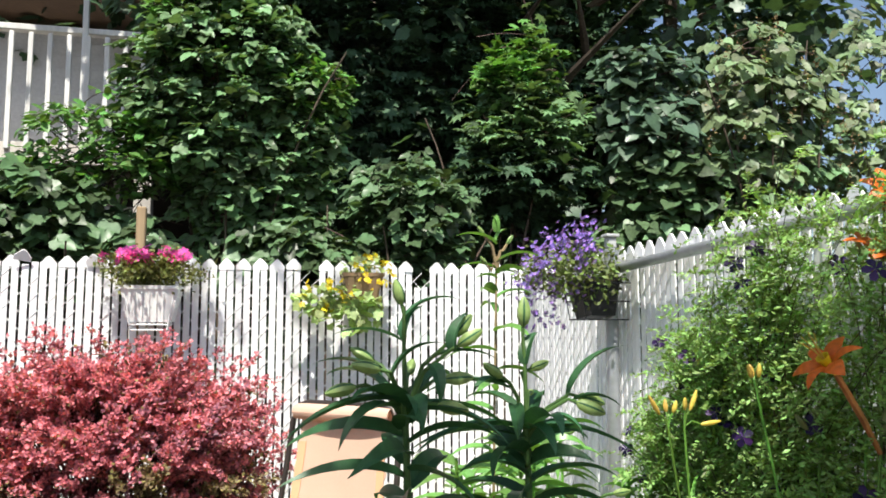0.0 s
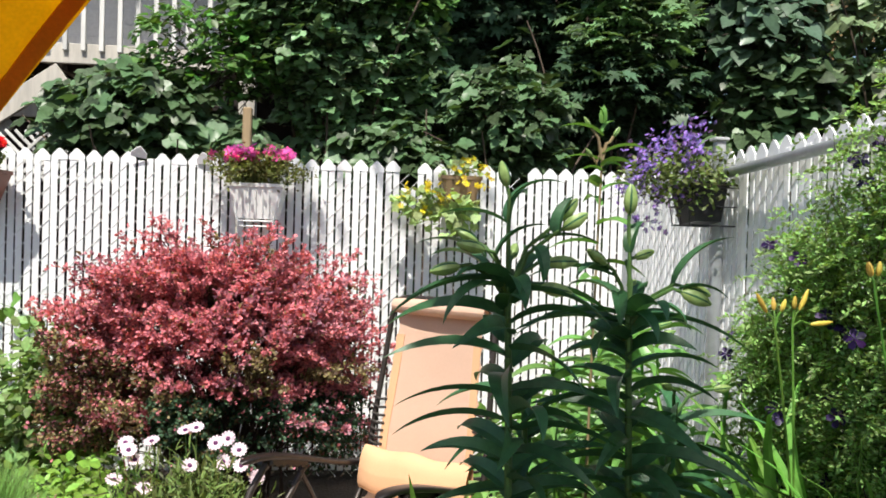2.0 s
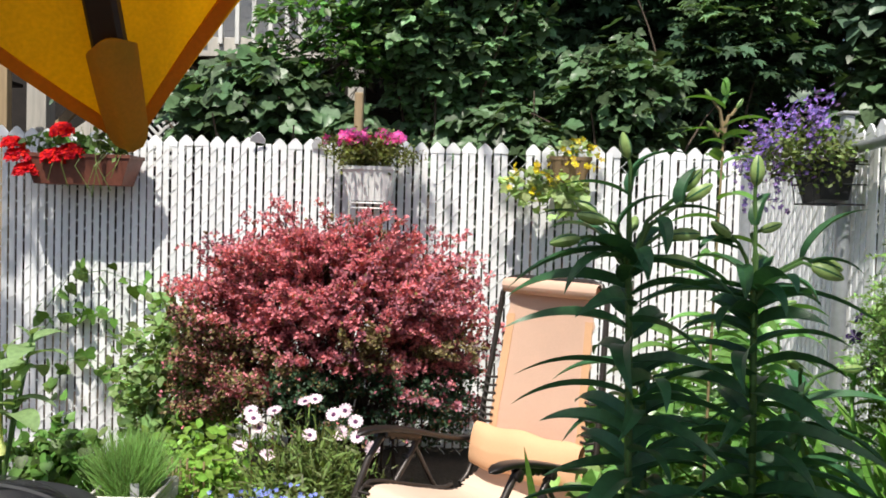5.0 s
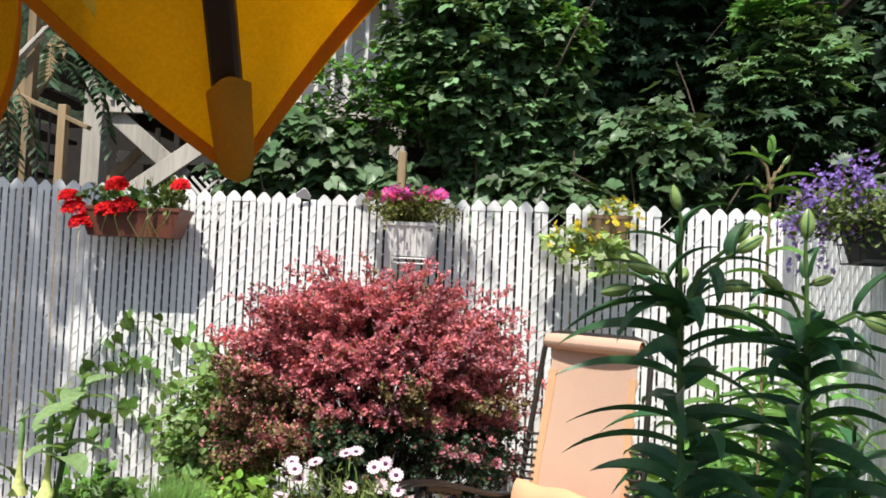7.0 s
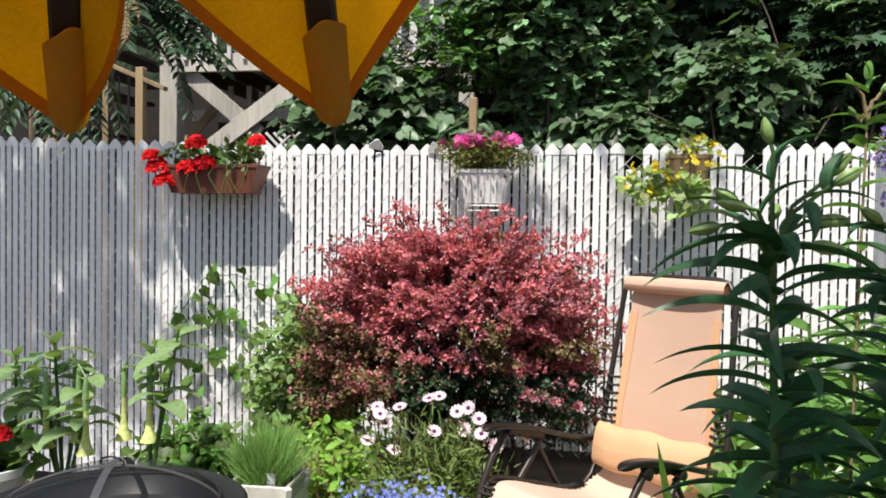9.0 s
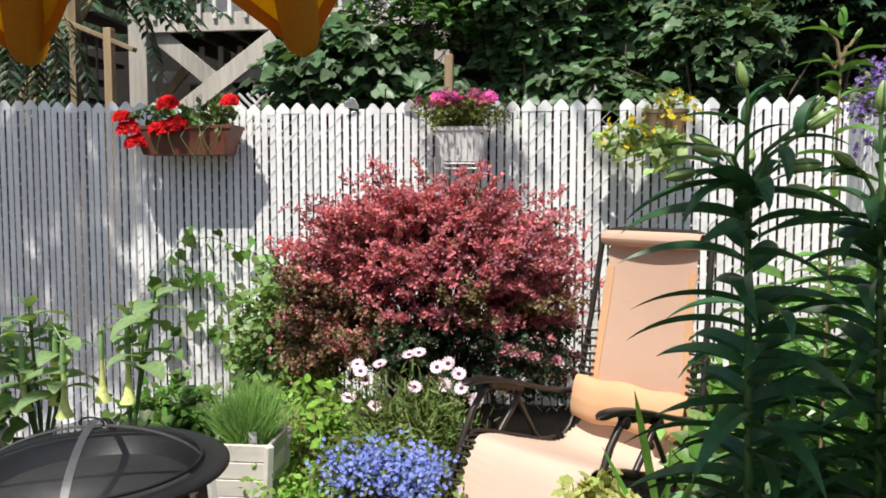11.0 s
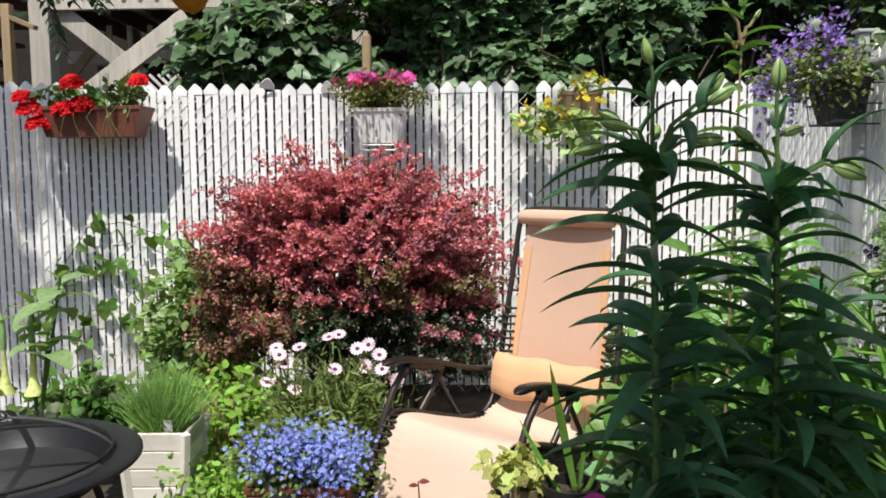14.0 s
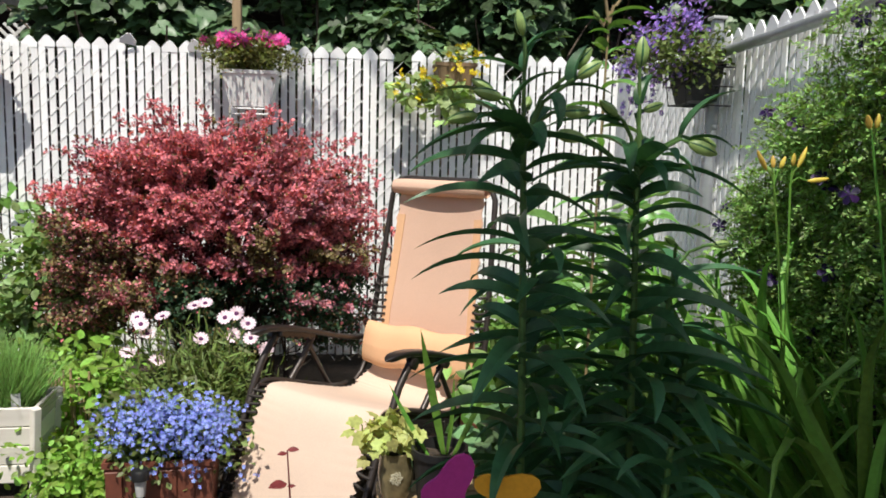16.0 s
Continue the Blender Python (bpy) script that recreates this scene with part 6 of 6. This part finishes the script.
# ---------------------------------------------------------------- umbrella over the seat
def umbrella():
    """Steep little parasol: ribs run from the hub to hanging tips, and the cloth rises in a valley between two tips."""
    o = thing("patio_umbrella", pose(0, 0, 0), "mustard yellow fabric umbrella with dark ribs and hanging tips", "umbrella")
    hub = Vector((-.04, .03, 2.2))
    tips = [Vector(p) for p in ((-.091, .533, 1.424), (-.316, .488, 1.414), (-.62, .12, 1.5), (-.5, -.5, 1.5), (.1, -.72, 1.5), (.75, -.5, 1.55))]
    dips = [Vector(p) for p in ((-.206, .389, 1.530), (-.44, .36, 1.54), (-.55, -.2, 1.7), (-.2, -.6, 1.7), (.5, -.6, 1.75), (.082, .336, 1.762))]
    n = len(tips)
    for k in range(n):
        tip = tips[k]
        out = Vector((tip.x - hub.x, tip.y - hub.y, 0)).normalized()
        side = Vector((-out.y, out.x, 0))
        for dip, s in ((dips[k], 1), (dips[k - 1], -1)):
            first = (tip + dip) / 2 - Vector((0, 0, .012))
            bends = (Vector((.095, .576, 1.743)), Vector((.065, .282, 1.376))) if (k == 0 and s < 0) else (tip.lerp(first, .667), dip.lerp(first, .667))
            if k == 1 and s < 0:
                bends = tuple(p + Vector((.022, 0, -.006)) for p in bends)

            def edge(v, dip=dip, bends=bends):
                return (1 - v) ** 3 * tip + 3 * v * (1 - v) ** 2 * bends[0] + 3 * v * v * (1 - v) * bends[1] + v ** 3 * dip

            def cloth(u, v, edge=edge):
                return edge(v).lerp(tip.lerp(hub, v), u) + out * (.02 * math.sin(math.pi * u) * v + .007 * math.sin(7 * u + 2) * math.sin(math.pi * min(1, 2 * v)) * (1 - u))
            b = Builder()
            b.grid(cloth, 10, 18, .0012)
            panel = part("panel", b, M["umb"], o, "", True)
            b = Builder()
            b.grid(lambda u, v, edge=edge: edge(v) + (tip.lerp(hub, min(1, v + .08)) - edge(v)).normalized() * (.0125 * u - .001) - out * .002, 2, 18, .0025)
            part("hem", b, M["hem"], panel, "orange stitched hem", True)
        b = Builder()
        b.beam(tip.lerp(hub, .075) - out * .010, tip.lerp(hub, .98) - out * .012, .024, .014, .003)
        rib = part("rib", b, M["darkwood"], o, "dark wooden rib")
        b = Builder()

        def pocket(u, v):
            # blunt round nose below the cloth, a little wider at its open mouth
            w = (.029 + .005 * v) * math.sqrt(max(0.0, 1 - max(0.0, 1 - v / .28) ** 2.4))
            p = tip.lerp(hub, .090 * v - .005) - out * (.006 + (.022 * min(1, v * 2) + .006) * math.sin(math.pi * u) ** .7)
            return p + side * (u - .5) * w + Vector((0, 0, .016 * v * (.5 - u) + .0012 * math.sin(9 * u + 5 * v)))
        b.grid(pocket, 14, 18, .002)
        part("pocket", b, M["pocket"], rib, "fabric pocket over the rib end", True)
    b = Builder()
    b.tube([hub + Vector((0, 0, .05)), hub + Vector((-.1, -.2, -.6)), Vector((-.75, -.62, .9)), Vector((-.8, -.7, 0))], .016, 10)
    part("pole", b, M["darkwood"], o, "", True)
    # tie strap in a lighter mustard, with direct sun put into its colour
    b = Builder()
    b.grid(lambda u, v: (-.098 + .030 * u, .226 + .02 * u, 1.490 - (.013 + .003 * math.sin(5 * u) + .012 * max(0, u - .72) / .28) * v), 10, 4, .002)
    part("tie_strap", b, M["tiecloth"], o, "short hanging tie strap", True)


umbrella()


# ---------------------------------------------------------------- neighbour's deck and house
def timber(parent, name, a, b, w, d, mat):
    q = Builder()
    q.beam(a, b, w, d)
    return part(name, q, M[mat], parent)


o = thing("wooden_deck", pose(0, 0, 0), "weathered grey timber deck on posts with cross braces", "deck")
timber(o, "post", (-3.785, 6.95, 0), (-3.785, 6.95, 3.9), .18, .16, "greywood")
timber(o, "post", (-.9, 7.0, 0), (-.9, 7.0, 2.9), .14, .14, "greywood")
timber(o, "rim_beam", (-3.69, 6.93, 2.88), (-.8, 6.93, 2.88), .05, .17, "greywood")
timber(o, "brace", (-3.62, 6.98, 2.78), (-2.9, 6.98, 2.20), .04, .16, "greywood")
timber(o, "brace", (-3.5, 6.92, 1.97), (-2.45, 6.92, 2.72), .04, .17, "greywood")
timber(o, "brace", (-3.95, 7.3, 2.02), (-3.45, 7.3, 2.58), .04, .09, "tanwood")
timber(o, "lower_rail", (-3.8, 7.4, 2.45), (-1.0, 7.4, 2.45), .04, .12, "greywood")
for k in range(14):
    timber(o, "lower_baluster", (-3.6 + .2 * k, 7.42, 2.5), (-3.6 + .2 * k, 7.42, 2.75), .05, .03, "greywood")
for k in range(19):
    timber(o, "baluster", (-3.62 + .15 * k, 6.89, 2.9), (-3.62 + .15 * k, 6.89, 3.9), .04, .03, "whitewood")
timber(o, "hand_rail", (-3.9, 6.95, 3.95), (-.8, 6.95, 3.95), .10, .05, "whitewood")
for k in range(8):
    timber(o, "joist", (-3.6 + .38 * k, 7.0, 2.83), (-3.6 + .38 * k, 8.55, 2.83), .045, .14, "darkwood")
timber(o, "porch_column", (-1.4, 6.9, 3.0), (-1.4, 6.9, 5.2), .045, .045, "whitewood")
for k in range(10):
    q = Builder()
    q.box((-2.35, 7.02 + .15 * k, 2.92), (3.1, .14, .03), None, .003)
    part("floor_board", q, M["greywood"], o)

o = thing("outdoor_stairs", pose(0, 0, 0), "dark wooden outdoor stairs with tan posts", "stairs")
for k in range(9):
    q = Builder()
    q.box((-5.1 + .12 * k, 7.6, 2.1 + .19 * k), (.28, .9, .04), None, .004)
    part("tread", q, M["darkwood"], o)
timber(o, "stringer", (-5.3, 7.12, 1.9), (-4.1, 7.12, 3.8), .04, .22, "tanwood")
timber(o, "post", (-3.845, 6.5, 0), (-3.845, 6.5, 2.76), .075, .075, "tanwood")
timber(o, "post", (-4.5, 7.0, 0), (-4.5, 7.0, 3.9), .08, .08, "tanwood")
timber(o, "post", (-5.0, 6.6, 0), (-5.0, 6.6, 2.9), .08, .08, "tanwood")
timber(o, "hand_rail", (-4.3, 6.5, 2.85), (-3.6, 6.5, 2.56), .07, .04, "tanwood")
timber(o, "hand_rail", (-5.2, 6.9, 2.6), (-4.2, 6.9, 3.7), .07, .04, "greywood")
for k in range(12):
    timber(o, "baluster", (-5.0 + .1 * k, 6.55, 1.4), (-5.0 + .1 * k, 6.55, 2.7), .018, .018, "iron")

o = thing("house", pose(0, 0, 0), "grey-sided neighbouring house with a dark base wall and a brown soffit", "house")
# plain wall, near-black to stand in for the shade below the deck
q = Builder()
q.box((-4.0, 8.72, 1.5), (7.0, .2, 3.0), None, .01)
part("base_wall", q, M["underdeck"], o, "base wall coloured near-black for the shade under the deck")
for k in range(11):
    q = Builder()
    q.box((-2.2, 8.60, 3.0 + .14 * k + .07), (3.4, .05, .145), Matrix.Rotation(radians(5), 3, "X"), .003)
    part("siding_board", q, M["siding"], o)
q = Builder()
q.box((-2.2, 8.35, 4.72), (3.8, 1.0, .12), None, .01)
part("soffit", q, M["brownpanel"], o, "brown wooden soffit")
q = Builder()
q.box((-2.2, 8.62, 5.7), (3.8, .2, 1.9), None, .01)
part("roof", q, M["brownpanel"], o)

# diagonal lattice beside the deck
o = thing("lattice_panel", pose(-2.2, 6.4, 1.75), "white diagonal wooden lattice panel", "lattice")
for k in range(15):
    timber(o, "lath", (-.55 + .075 * k, 0, 0), (-.15 + .075 * k, 0, .40), .008, .024, "whitewood")
    timber(o, "lath", (-.15 + .075 * k, .009, 0), (-.55 + .075 * k, .009, .40), .008, .024, "whitewood")
